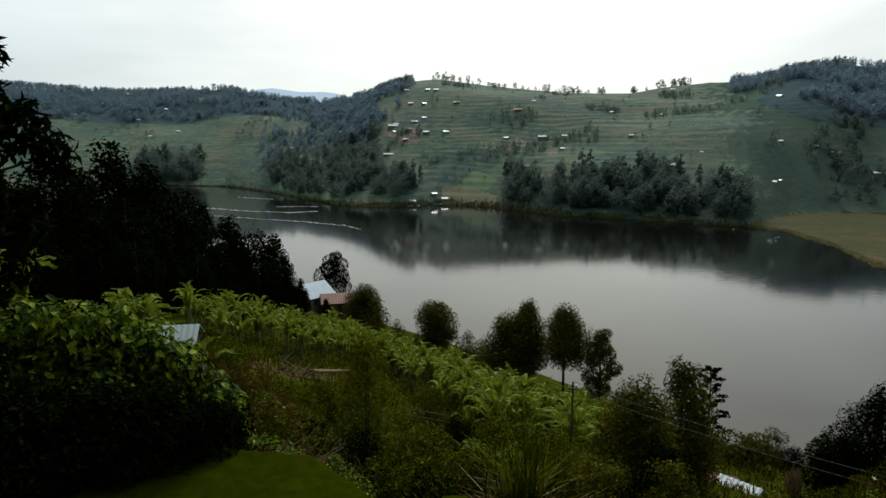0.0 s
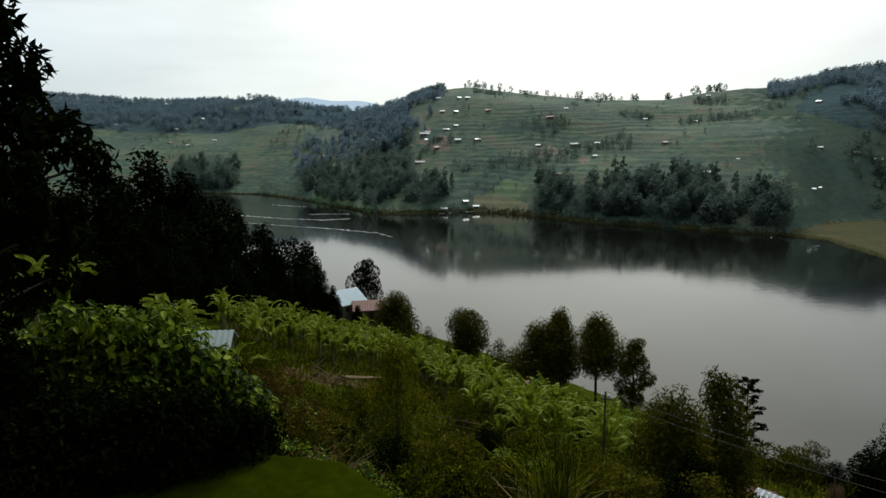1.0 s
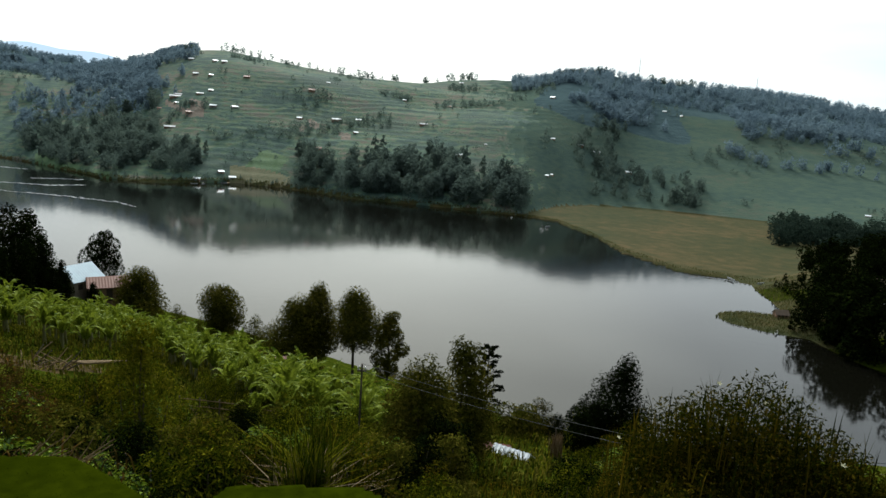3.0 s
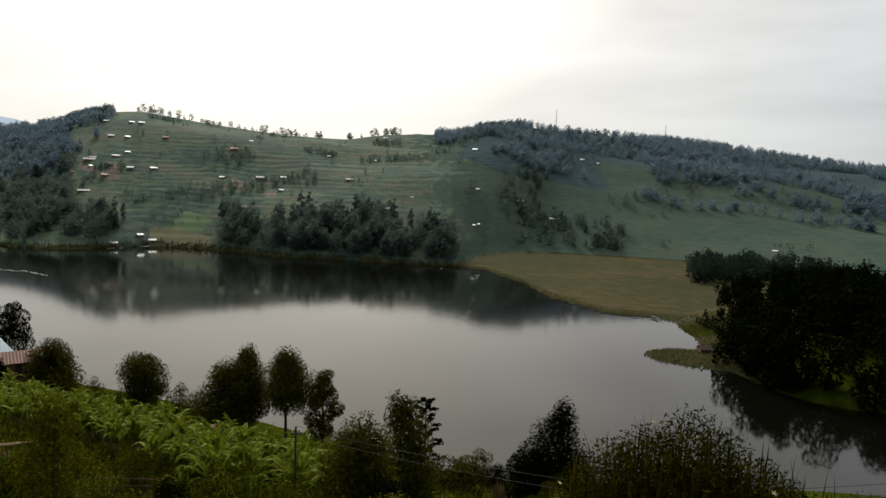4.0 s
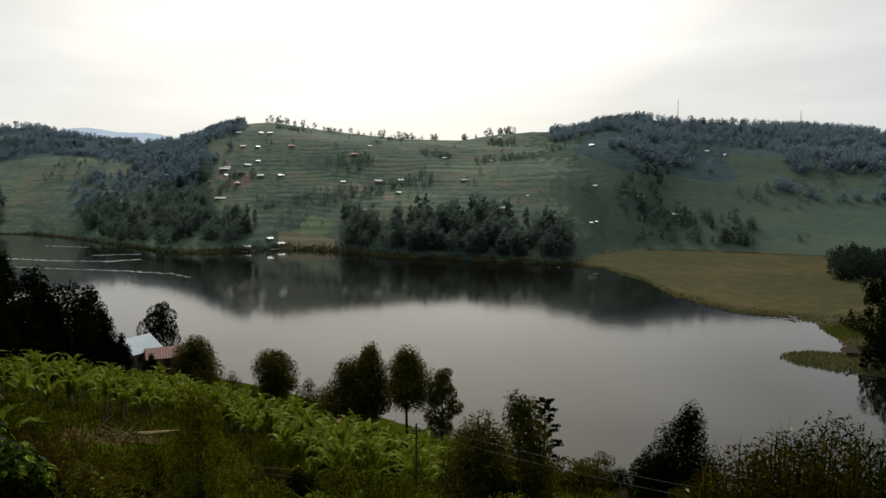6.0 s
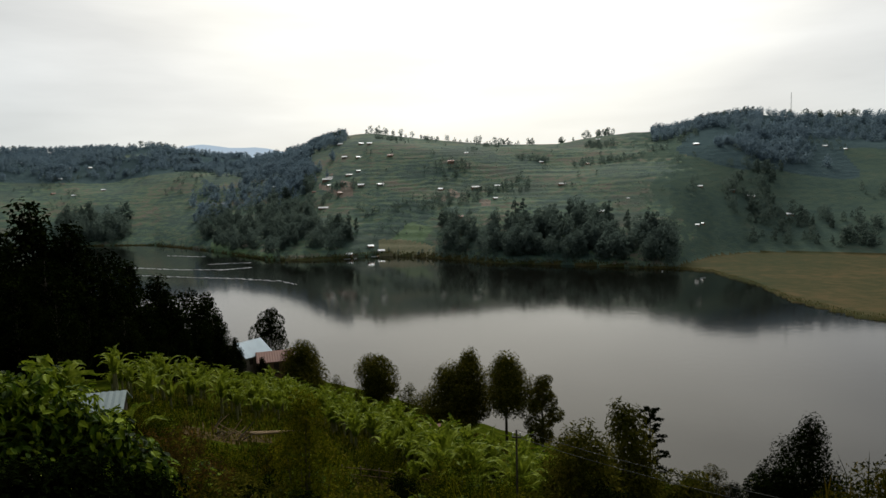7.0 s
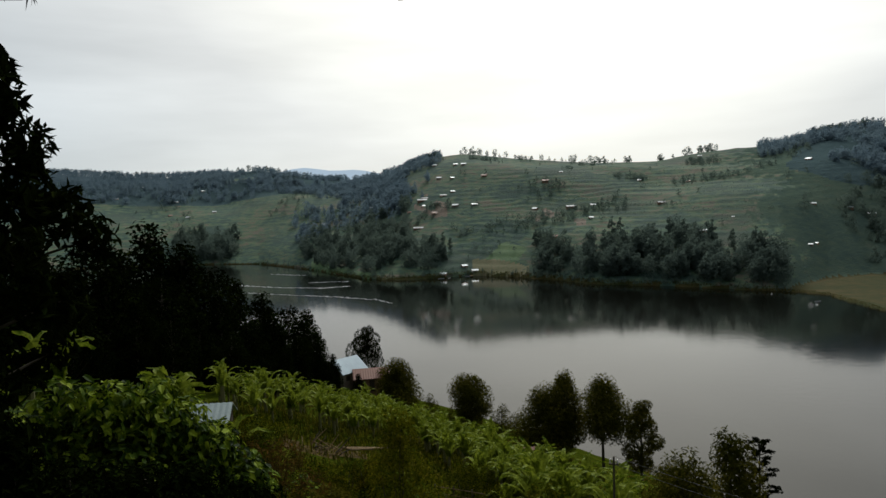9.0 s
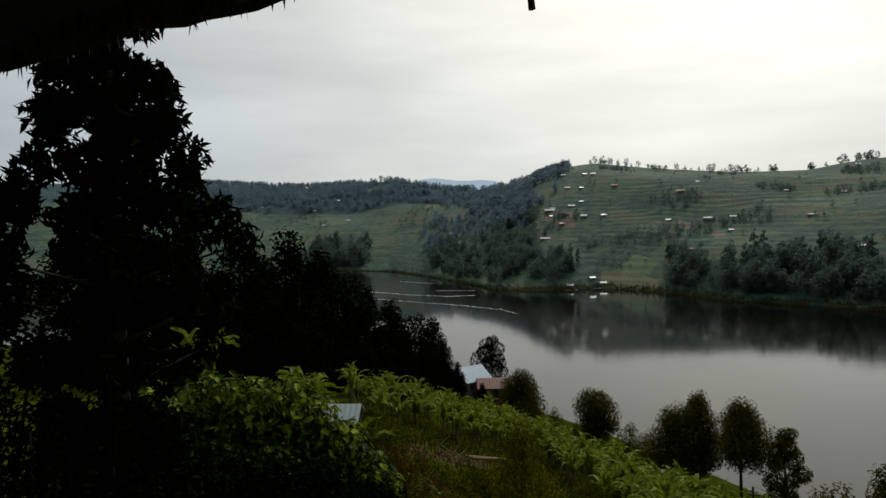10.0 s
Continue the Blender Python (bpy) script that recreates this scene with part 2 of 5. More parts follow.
def height(b, r):
    """The ground's height at bearings b and distances r (arrays)."""
    b, r = np.asarray(b, float), np.asarray(r, float)
    x, y = np.sin(np.radians(b)) * r, np.cos(np.radians(b)) * r
    sn, z45 = np.interp(b, NEAR_B, NEAR_SHORE), np.interp(b, NEAR_B, NEAR_45)
    lr = np.interp(b, LAWN_B, LAWN_R)
    lawn = 50.5 + 0.05 * wob(x, y, 2.0)
    bank = np.interp(np.clip((r - lr) / 2.6, 0, 1), [0, 0.2, 1], [50.5, 49.9, 47.3])
    mid = 47.3 + (z45 - 47.3) * np.clip((r - lr - 2.6) / (45 - lr - 2.6), 0, 1) ** 0.9
    low = z45 * (1 - np.clip((r - 45) / (sn - 45), 0, 1.4))
    z = np.where(r < lr, lawn, np.where(r < lr + 2.6, bank, np.where(r < 45, mid, low)))
    z = z + np.where(r > lr + 2.6, 0.35 * wob(x, y, 5) + 0.5 * wob(x, y, 13, 2), 0) * np.clip((sn - r) / 20, 0, 1)
    z = np.where(r > sn, np.maximum(-5, (sn - r) * 0.25), z)
    # the unseen hillside climbs on behind the viewpoint, added to shade near plants
    behind = np.clip((np.abs(b) - 85) / 40, 0, 1)
    climb = 50.5 + 0.62 * np.clip(r - 9, 0, 260) + 1.5 * wob(x, y, 17) * np.clip((r - 9) / 20, 0, 1)
    z = z + behind * behind * (3 - 2 * behind) * (climb - z) * (r > 7)
    # the headland to the right, and its low grassy spit
    cx, cy = at(62, 315)[:2]
    hx, hy = (x - cx) / 98, (y - cy) / 92
    head = 17 * (1 - (hx * hx + hy * hy)) + 1.2 * wob(x, y, 30)
    tx, ty = at(57, 245)[:2]
    head = np.maximum(head, 9 * (1 - ((x - tx) / 42) ** 2 - ((y - ty) / 40) ** 2) + 0.8 * wob(x, y, 14))
    sx, sy = at(46.8, 236)[:2]
    px, py = (x - sx) * 0.72 - (y - sy) * 0.69, (x - sx) * 0.69 + (y - sy) * 0.72
    spit = 1.0 * (1 - (px / 21) ** 2 - (py / 13) ** 2 + 0.25 * wob(x, y, 5))
    z = np.maximum(z, np.maximum(np.maximum(head, -5), spit))
    # the far side
    fs, ff = np.interp(b, FAR_B, FAR_SHORE), np.interp(b, FAR_B, FAR_FOOT)
    rr, rel = np.interp(b, FAR_B, RIDGE_R), np.interp(b, FAR_B, RIDGE_EL)
    fs = fs + 4 * wob(x, y, 18) + 3 * wob(x, y, 6, 2)
    top = 55 + rr * np.tan(np.radians(rel))
    u = np.clip((r - ff) / (rr - ff), 0, 1)
    rise = top * (0.35 * u + 0.65 * (1 - (1 - u) ** 1.7))
    rise = rise + 9 * np.sin(np.pi * u) * wob(x, y, 95, 1)
    step = 4.2
    q = rise / step + 0.9 * wob(x, y, 60, 3) + 0.35 * wob(x, y, 21, 5)
    cut = (0.35 + 0.3 * wob(x, y, 140, 4)) * np.interp(b, [-9, -5, 22, 30], [0.5, 1, 1, 0.35])
    rise = rise + step * cut * (np.clip((q - np.floor(q)) * 2.4 - 0.7, 0, 1) - (q - np.floor(q)))
    back = top - (r - rr) * 0.12
    far = np.where(r > rr, np.maximum(back, 20), rise)
    marsh = np.minimum(0.5, (r - fs) * 0.2)
    z = np.where(r > fs, np.maximum(np.where(r > ff, far + 0.4, marsh), z), z)
    return z


def ground_z(p):
    """The ground's height under a place."""
    return float(height(math.degrees(math.atan2(p[0], p[1])), math.hypot(p[0], p[1])))


def from_arrays(name, verts, faces, mats, index=None, smooth=False):
    me = bpy.data.meshes.new(name)
    me.from_pydata([tuple(v) for v in np.asarray(verts).tolist()], [], [tuple(f) for f in np.asarray(faces).tolist()])
    for m in mats:
        me.materials.append(m)
    if index is not None:
        me.polygons.foreach_set("material_index", np.asarray(index, dtype=np.int32))
    me.polygons.foreach_set("use_smooth", np.full(len(me.polygons), smooth))
    me.update()
    return me


def part(name, data, material=None, parent=None, label="", m=None):
    """A mesh, or a bmesh, as one object under a thing or a part."""
    if isinstance(data, bmesh.types.BMesh):
        me = bpy.data.meshes.new(name)
        data.to_mesh(me)
        data.free()
    else:
        me = data
    if material is not None and not me.materials:
        me.materials.append(material)
    ob = new(name, me)
    if parent is not None:
        ob.parent = parent
    if m is not None:
        ob.matrix_basis = m
    if label:
        ob["label"] = label
    return ob


# ---- the ground: one sheet out to the horizon ----
def build_ground():
    bs = np.concatenate([np.arange(-180, -46, 3.0), np.arange(-46, -20, 0.5), np.arange(-20, 60, 0.2), np.arange(60, 180.1, 3.0)])
    rs = np.concatenate([np.linspace(0.02, 5.0, 8), np.linspace(5.1, 11, 74), np.linspace(11.3, 16, 16), np.geomspace(16.5, 270, 90), np.arange(275, 540, 6), np.arange(540, 1420, 3.2), np.geomspace(1430, 4200, 16)])
    B, R = np.meshgrid(bs, rs, indexing="ij")
    Z = height(B, R)
    V = np.stack([np.sin(np.radians(B)) * R, np.cos(np.radians(B)) * R, Z], -1).reshape(-1, 3)
    n = len(rs)
    i, j = np.meshgrid(np.arange(len(bs) - 1), np.arange(n - 1), indexing="ij")
    q = (i * n + j).ravel()
    faces = np.stack([q, q + 1, q + n + 1, q + n], -1)
    b, r = B[:-1, :-1].ravel(), R[:-1, :-1].ravel()
    lr = np.interp(b, LAWN_B, LAWN_R)
    ff, fs = np.interp(b, FAR_B, FAR_FOOT), np.interp(b, FAR_B, FAR_SHORE)
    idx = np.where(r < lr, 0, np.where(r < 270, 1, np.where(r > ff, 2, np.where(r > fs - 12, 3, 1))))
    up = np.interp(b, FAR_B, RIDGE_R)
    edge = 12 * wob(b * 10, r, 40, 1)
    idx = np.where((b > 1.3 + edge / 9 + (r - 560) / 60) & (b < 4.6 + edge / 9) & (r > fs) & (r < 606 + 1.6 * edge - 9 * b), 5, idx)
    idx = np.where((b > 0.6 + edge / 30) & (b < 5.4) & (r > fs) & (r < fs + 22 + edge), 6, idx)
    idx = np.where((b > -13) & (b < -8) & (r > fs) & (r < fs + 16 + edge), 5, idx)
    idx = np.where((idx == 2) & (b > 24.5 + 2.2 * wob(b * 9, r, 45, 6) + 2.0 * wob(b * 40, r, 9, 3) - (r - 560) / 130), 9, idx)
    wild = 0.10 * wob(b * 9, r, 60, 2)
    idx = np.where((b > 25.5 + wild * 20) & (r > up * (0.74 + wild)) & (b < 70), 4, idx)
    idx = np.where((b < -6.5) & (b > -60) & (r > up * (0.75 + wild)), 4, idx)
    yard = wob(b * 30, r, 26, 4)
    idx = np.where((b > -16) & (b < -9.0) & (r > 40) & (r < 46) & (wob(b, r, 1.6, 2) > -0.4), 8, idx)
    idx = np.where((b > -4) & (b < 9) & (np.abs(r - 33.2 + 0.2 * b) < 0.9), 8, idx)
    idx = np.where((b > -4.2) & (b < -1.4) & (r > 640) & (r < 765) & (yard > 0.25), 7, idx)
    idx = np.where((b > 6.0) & (b < 10.5) & (r > 570) & (r < 690) & (yard > 0.62), 7, idx)
    idx = np.where((b > -9) & (b < -6.3) & (r > 760) & (r < 830) & (yard > 0.6), 7, idx)
    sx, sy = at(46.8, 236)[:2]
    vx, vy = np.sin(np.radians(b)) * r, np.cos(np.radians(b)) * r
    idx = np.where((np.hypot(vx - sx, vy - sy) < 28), 3, idx)
    ob = part("ground", from_arrays("ground", V, faces, [LAWN, SLOPE, HILL, MARSH, WOOD_FLOOR, CROP, STUBBLE, EARTH, TRACK, HAZE_FIELDS], idx, True))
    tagged(ob, "green hillside ground with lawn, scrub slopes, marsh and terraced fields", "ground", kind="structure")


build_ground()


def build_lake():
    bm = bmesh.new()
    bmesh.ops.create_circle(bm, cap_ends=True, segments=96, radius=1600)
    ob = part("water", bm, WATER)
    tagged(ob, "calm grey lake water reflecting the hills and sky", "lake", kind="structure")


build_lake()

# ---- leaves, crowns and trees ----
def frames(rng, n, lift=0.0):
    """n random upright-ish triads, as three arrays of unit vectors."""
    a = rng.normal(size=(n, 3))
    a[:, 2] += lift
    a /= np.linalg.norm(a, axis=1, keepdims=True)
    b = np.cross(a, rng.normal(size=(n, 3)))
    b /= np.linalg.norm(b, axis=1, keepdims=True)
    return a, b, np.cross(a, b)


def leaves(rng, C, length, width, lift=0.0, droop=0.0, face=None, loose=0.55):
    """Folded kite-shaped leaves at the places C, turned outward where face gives the way: corners and faces."""
    n = len(C)
    N, A, B = frames(rng, n, lift)
    if face is not None:
        N = face + np.array([0, 0, 0.45]) + rng.normal(size=(n, 3)) * loose
        N /= np.linalg.norm(N, axis=1, keepdims=True)
        A = np.cross(N, rng.normal(size=(n, 3)))
        A /= np.linalg.norm(A, axis=1, keepdims=True)
        B = np.cross(N, A)
    A = A + np.array([0, 0, -droop])
    A /= np.linalg.norm(A, axis=1, keepdims=True)
    s = rng.uniform(0.65, 1.35, (n, 1))
    L, W = A * length * s / 2, B * width * s / 2
    F = N * width * 0.25 * s
    V = np.stack([C - L, C + W * 1.0 + F, C + L, C - W + F], 1).reshape(-1, 3)
    return V, np.arange(4 * n).reshape(n, 4)


def clumped_facing(rng, n, clumps, spread=0.55):
    """n places in clumps, each (x, y, z, rx, rz), more of them near the clump's skin, and the ways outward there."""
    k = np.asarray(clumps, float)
    vol = k[:, 3] ** 2 * k[:, 4]
    i = rng.choice(len(k), n, p=vol ** 0.75 / (vol ** 0.75).sum())
    d = rng.normal(size=(n, 3))
    d /= np.linalg.norm(d, axis=1, keepdims=True)
    C = k[i, :3] + d * rng.uniform(spread, 1.06, (n, 1)) ** 0.7 * np.stack([k[i, 3], k[i, 3], k[i, 4]], 1)
    return C, d


def clumped(rng, n, clumps, spread=0.55):
    return clumped_facing(rng, n, clumps, spread)[0]


def dome_clumps(rng, h, w, low, count, shape="dome"):
    """Clumps of a crown of height h and width w whose foliage starts at the share low of its height."""
    out = []
    for i in range(count):
        u = (i + rng.uniform(0, 1)) / count
        z = low + (1 - low) * u * 0.93
        if shape == "dome":
            rad = (1 - max(0, u - 0.25) ** 1.6 * 1.15) * (0.75 + 0.25 * min(1, u * 5))
        elif shape == "gum":
            rad = max(0.05, 1 - u) ** 0.6 * (0.7 + 0.3 * min(1, u * 4)) * 1.12
        elif shape == "cone":
            rad = 1.02 - 0.9 * u
        elif shape == "column":
            rad = 0.55 + 0.45 * math.sin(math.pi * min(1, 0.15 + u)) - 0.35 * u ** 4
        else:
            rad = math.sqrt(max(0.05, 1 - (2 * u - 1) ** 2))
        a, q = i * 2.4 + rng.uniform(-0.5, 0.5), rad * rng.uniform(0.35, 0.78) * w / 2
        s = w * rng.uniform(0.18, 0.27) * (0.6 + 0.5 * rad)
        out.append((math.cos(a) * q, math.sin(a) * q, z * h - s * 0.3, s, s * rng.uniform(0.8, 1.25)))
    return out


def limb(bm, a, b, r0, r1, sides=6, bow=0.0, rng=None):
    """A tapered, slightly bowed limb from a to b, in a bmesh."""
    a, b = Vector(a), Vector(b)
    way = (b - a).normalized()
    side = way.orthogonal().normalized()
    other = way.cross(side)
    rings, n = [], 5
    off = Vector((rng.uniform(-1, 1), rng.uniform(-1, 1), 0)) * bow if rng is not None else Vector()
    for i in range(n):
        u = i / (n - 1)
        c = a.lerp(b, u) + off * math.sin(math.pi * u)
        r = r0 + (r1 - r0) * u
        rings.append([bm.verts.new(c + (side * math.cos(t) + other * math.sin(t)) * r) for t in (2 * math.pi * k / sides for k in range(sides))])
    for p, q in zip(rings, rings[1:]):
        for k in range(sides):
            bm.faces.new((p[k], p[(k + 1) % sides], q[(k + 1) % sides], q[k]))
    bm.faces.new(rings[-1])
    bm.faces.new(rings[0][::-1])


def trunk_mesh(rng, h, r, clumps, bare=0.3):
    bm = bmesh.new()
    limb(bm, (0, 0, -0.6), (0, 0, h * 0.93), r, r * 0.2, 8, r * 1.2, rng)
    for c in clumps[:: max(1, len(clumps) // 14)]:
        z = max(h * bare * 0.9, c[2] - abs(c[0]) - 0.25 * h * rng.uniform(0.2, 0.6))
        limb(bm, (0, 0, min(z, h * 0.85)), c[:3], r * 0.35, r * 0.08, 5, r, rng)
    return bm


def make_tree(seed, h, w, low, leaf, count, label, material, shape="dome", clumps=18, trunk=None, droop=0.0, narrow=0.35, spread=0.5, name="tree"):
    rng = np.random.default_rng(seed)
    root = new(name)
    k = dome_clumps(rng, h, w, low, clumps, shape)
    part("trunk", trunk_mesh(rng, h, trunk or h * 0.018, k, low), BARK, root)
    C, D = clumped_facing(rng, count, k, spread)
    V, Fc = leaves(rng, C, leaf, leaf * narrow, 0.3, droop, D)
    part("crown", from_arrays("crown", V, Fc, [material]), None, root)
    tagged(root, label, "tree")
    return root


def stand(ob, b, r, turn=0.0, scale=1.0, sink=0.0):
    """Sets a thing on the ground at a bearing and distance."""
    p = at(b, r)
    ob.matrix_basis = pose(p.x, p.y, ground_z(p) - sink, 0, 0, turn) @ Matrix.Diagonal((scale, scale, scale, 1))
    return ob


def stand_copy(ob, b, r, turn=0.0, scale=1.0, sink=0.0):
    p = at(b, r)
    c = copy_thing(ob, pose(p.x, p.y, ground_z(p) - sink, 0, 0, turn))
    c.scale = (scale, scale, scale)
    return c


# ---- gum trees along the foot of the banana garden ----
def upto(b, r, top):
    """How tall a thing at that bearing and distance is whose tip reaches the height top."""
    return top - ground_z(at(b, r))


GUM = "round-crowned gum tree with a slender bare trunk below the banana garden"
stand(make_tree(11, upto(11.4, 82, 34.4), 8.0, 0.5, 0.34, 15000, GUM, LEAF_GUM, "gum", 36, spread=0.3), 11.5, 82)
stand(make_tree(12, upto(14.6, 82, 32.2), 4.5, 0.26, 0.34, 8000, "narrow gum tree with a loose ragged crown of hanging leaves", LEAF_GUM, "column", 14, spread=0.5), 14.6, 82)
stand(make_tree(13, upto(8.2, 84, 34.7), 6.2, 0.25, 0.35, 14000, "tall dense gum tree with a pointed leafy crown", LEAF_GUM, "gum", 32, spread=0.3), 8.2, 84)
stand(make_tree(14, upto(6.5, 84, 32.6), 7.6, 0.14, 0.35, 15000, "broad dark gum tree leafy almost to its foot", LEAF_GUM, "dome", 32, spread=0.3), 6.5, 84)
stand(make_tree(15, upto(0.3, 104, 29.2), 6.9, 0.2, 0.38, 13000, "rounded dark gum tree beside the lake shore", LEAF_GUM, "ball", 32, spread=0.3), 0.3, 104)
stand(make_tree(16, upto(-5.9, 114, 29.8), 7.6, 0.08, 0.42, 13000, "rounded brownish-green tree behind the banana plants", LEAF_GUM, "dome", 32, spread=0.3), -5.9, 114)
stand(make_tree(17, upto(-8.5, 140, 31.4), 8.2, 0.42, 0.5, 6000, "weeping tree with an open crown of hanging boughs", LEAF_DARK, "dome", 12, spread=0.8, droop=1.2), -8.5, 140)
for b, r, s in ((2.9, 103, 0.66), (-1.6, 100, 0.34), (4.0, 94, 0.55), (-7.3, 120, 0.7), (16.8, 74, 0.5), (13.0, 72, 0.22), (-3.2, 108, 0.5)):
    t = make_tree(int(90 + r + b), 8.0, 6.5, 0.02, 0.5, 1900, "low bushy green tree among the bananas and gum trees", LEAF_GUM, "ball", 12)
    stand(t, b, r, 0, s)

# ---- the dark wood on the left spur ----
WOOD = "tall dark-leaved tree in a dense wood on the slope"
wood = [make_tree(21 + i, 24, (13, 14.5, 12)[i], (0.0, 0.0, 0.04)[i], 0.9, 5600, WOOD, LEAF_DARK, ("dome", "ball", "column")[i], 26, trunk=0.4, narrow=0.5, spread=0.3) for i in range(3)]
WOOD_TREES = [(-25.2, 104, 0.90), (-29.8, 100, 0.76), (-27.4, 96, 0.72), (-23.0, 100, 0.78), (-21.0, 104, 0.70), (-19.0, 108, 0.62), (-17.0, 113, 0.58), (-14.9, 120, 0.56), (-13.4, 124, 0.56), (-33.5, 98, 0.8), (-37, 96, 0.85), (-41, 92, 0.8), (-28.5, 82, 0.6), (-24.5, 84, 0.56), (-20.3, 88, 0.50), (-16.2, 94, 0.44), (-13.0, 112, 0.38), (-11.4, 112, 0.26), (-33, 80, 0.6), (-38, 76, 0.65), (-22, 74, 0.36), (-18.2, 80, 0.36), (-14.2, 98, 0.32), (-26.5, 72, 0.42), (-31, 68, 0.45), (-19.5, 70, 0.26), (-17.0, 76, 0.26), (-15.3, 84, 0.26), (-24, 68, 0.32), (-11.9, 104, 0.2), (-9.3, 112, 0.16)]
for i, (b, r, s) in enumerate(WOOD_TREES):
    src = wood[i % 3]
    if i < 3:
        stand(src, b, r, 40 * i, s)
    else:
        stand_copy(src, b, r, 77 * i, s)
for o in scene.collection.objects:
    if o.get("label") == WOOD:
        o["group"] = "trees of the dark wood"


# ---- banana garden ----
def banana_leaf(rng, length, width):
    """An arching leaf with a keel and a torn, wavy edge."""
    n = 9
    V, Fc = [], []
    for i in range(n):
        u = i / (n - 1)
        y = length * (u - 0.22 * u ** 3)
        z = length * (0.62 * u - 0.62 * u ** 2.6)
        w = width * (math.sin(math.pi * min(1, 0.06 + 0.94 * u) ** 0.75) if 0.08 < u else 0.12) * 0.5 + 0.02
        for s in (-1, 0, 1):
            V.append((s * w * rng.uniform(0.8, 1.08), y + abs(s) * rng.uniform(-0.05, 0.12), z + abs(s) * w * 0.35 + rng.uniform(-0.03, 0.03)))
        if i:
            k = 3 * i
            Fc += [(k - 3, k - 2, k + 1, k), (k - 2, k - 1, k + 2, k + 1)]
    return from_arrays("leaf", V, Fc, [BANANA])


def banana_stem(h):
    bm = bmesh.new()
    limb(bm, (0, 0, -0.3), (0, 0, h), 0.14, 0.07, 7)
    return bm


def make_banana(seed, h, n, size=1.0):
    rng = np.random.default_rng(seed)
    root = new("banana_plant")
    part("stem", banana_stem(h), STEM, root)
    for i in range(n):
        me = banana_leaf(rng, size * rng.uniform(1.7, 2.6), size * rng.uniform(0.26, 0.44))
        part("leaf", me, None, root, m=pose(0, 0, h - 0.1, rng.uniform(20, 62) if i > 3 else rng.uniform(62, 80), rng.uniform(-12, 12), i * 137.5 + rng.uniform(-20, 20)))
    tagged(root, "green banana plant with broad arching leaves on the slope", "banana plant", "plants of the banana garden")
    return root


def build_bananas():
    rng = np.random.default_rng(5)
    kinds = [make_banana(50 + i, (1.0, 1.4, 0.8)[i], (9, 10, 8)[i]) for i in range(3)]
    spots = []
    # rows across the garden: bearing and distance spans, and how many
    for b0, b1, r0, r1, n in ((-20, -8, 56, 76, 46), (-10, -2, 54, 80, 60), (-3, 2, 46, 66, 34), (1, 7, 38, 52, 44), (6, 14, 32, 43, 34), (12, 17, 30, 40, 12), (3, 9, 31, 40, 14), (-18, -11, 50, 58, 10), (-25, -18, 55, 64, 9)):
        for _ in range(n):
            spots.append((rng.uniform(b0, b1), rng.uniform(r0, r1), rng.uniform(0.75, 1.25)))
    spots += [(-20.7, 36, 0.9), (-19.4, 32, 1.0)]
    for i, (b, r, top) in enumerate(((-31.8, 13.4, 52.9), (-33.8, 13.8, 52.7), (-24.8, 13.6, 51.9), (-23.4, 13.8, 51.6))):
        stand(make_banana(70 + i, upto(b, r, top) - 0.6, 8, 0.55), b, r, 60 * i)
    for i, (b, r, s) in enumerate(spots):
        src = kinds[i % 3]
        if i < 3:
            stand(src, b, r, 50 * i, s)
        else:
            stand_copy(src, b, r, rng.uniform(0, 360), s)


build_bananas()


# ---- far woods, hedges and single trees ----
def far_template(rng, n, shape):
    """Leaf masses of a far tree one unit high."""
    k = dome_clumps(rng, 1.0, {"dome": 0.62, "ball": 0.85, "column": 0.4}[shape], 0.12, 9, shape)
    return clumped_facing(rng, n, k, 0.6)


def far_wood(name, label, seed, spots, n, material=None, low=6, high=16, shapes=("dome", "ball", "column"), size=0.17, tops=None):
    """Trees at the given bearings and distances, joined into one mass of foliage."""
    rng = np.random.default_rng(seed)
    temps = [far_template(rng, n, s) for s in shapes for _ in range(3)]
    C, S, D = [], [], []
    for b, r in spots:
        p = at(b, r)
        z = ground_z(p)
        h = rng.uniform(low, high)
        if tops is not None:
            h = max(3.0, min(h, (tops(b) - z) * rng.uniform(0.72, 1.0)))
        places, ways = temps[rng.integers(len(temps))]
        C.append(np.array([p.x, p.y, z - 0.05 * h]) + places * h)
        D.append(ways)
        S.append(np.full(n, h))
    C, S, D = np.concatenate(C), np.concatenate(S), np.concatenate(D)
    V, Fc = leaves(rng, C, 1.0, 0.75, 0.4, 0.0, D, 0.4)
    V = (V - np.repeat(C, 4, 0)) * np.repeat(S, 4)[:, None] * size + np.repeat(C, 4, 0)
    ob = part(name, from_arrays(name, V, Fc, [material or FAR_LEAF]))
    tagged(ob, label, "woodland", kind="stuff")


def scatter(seed, b0, b1, r0, r1, n, keep=0.0, size=60.0):
    """Places in a sector of the land; keep raises how patchy they are."""
    rng = np.random.default_rng(seed)
    out = []
    while len(out) < n:
        b, r = rng.uniform(b0, b1), math.sqrt(rng.uniform(r0 * r0, r1 * r1))
        p = at(b, r)
        if noise.noise(Vector((p.x / size, p.y / size, seed))) > keep:
            out.append((b, r))
    return out


def shore_r(b, extra=0.0):
    return float(np.interp(b, FAR_B, FAR_SHORE)) + extra


def foot_r(b):
    return float(np.interp(b, FAR_B, FAR_FOOT))


def ridge_r(b):
    return float(np.interp(b, FAR_B, RIDGE_R))


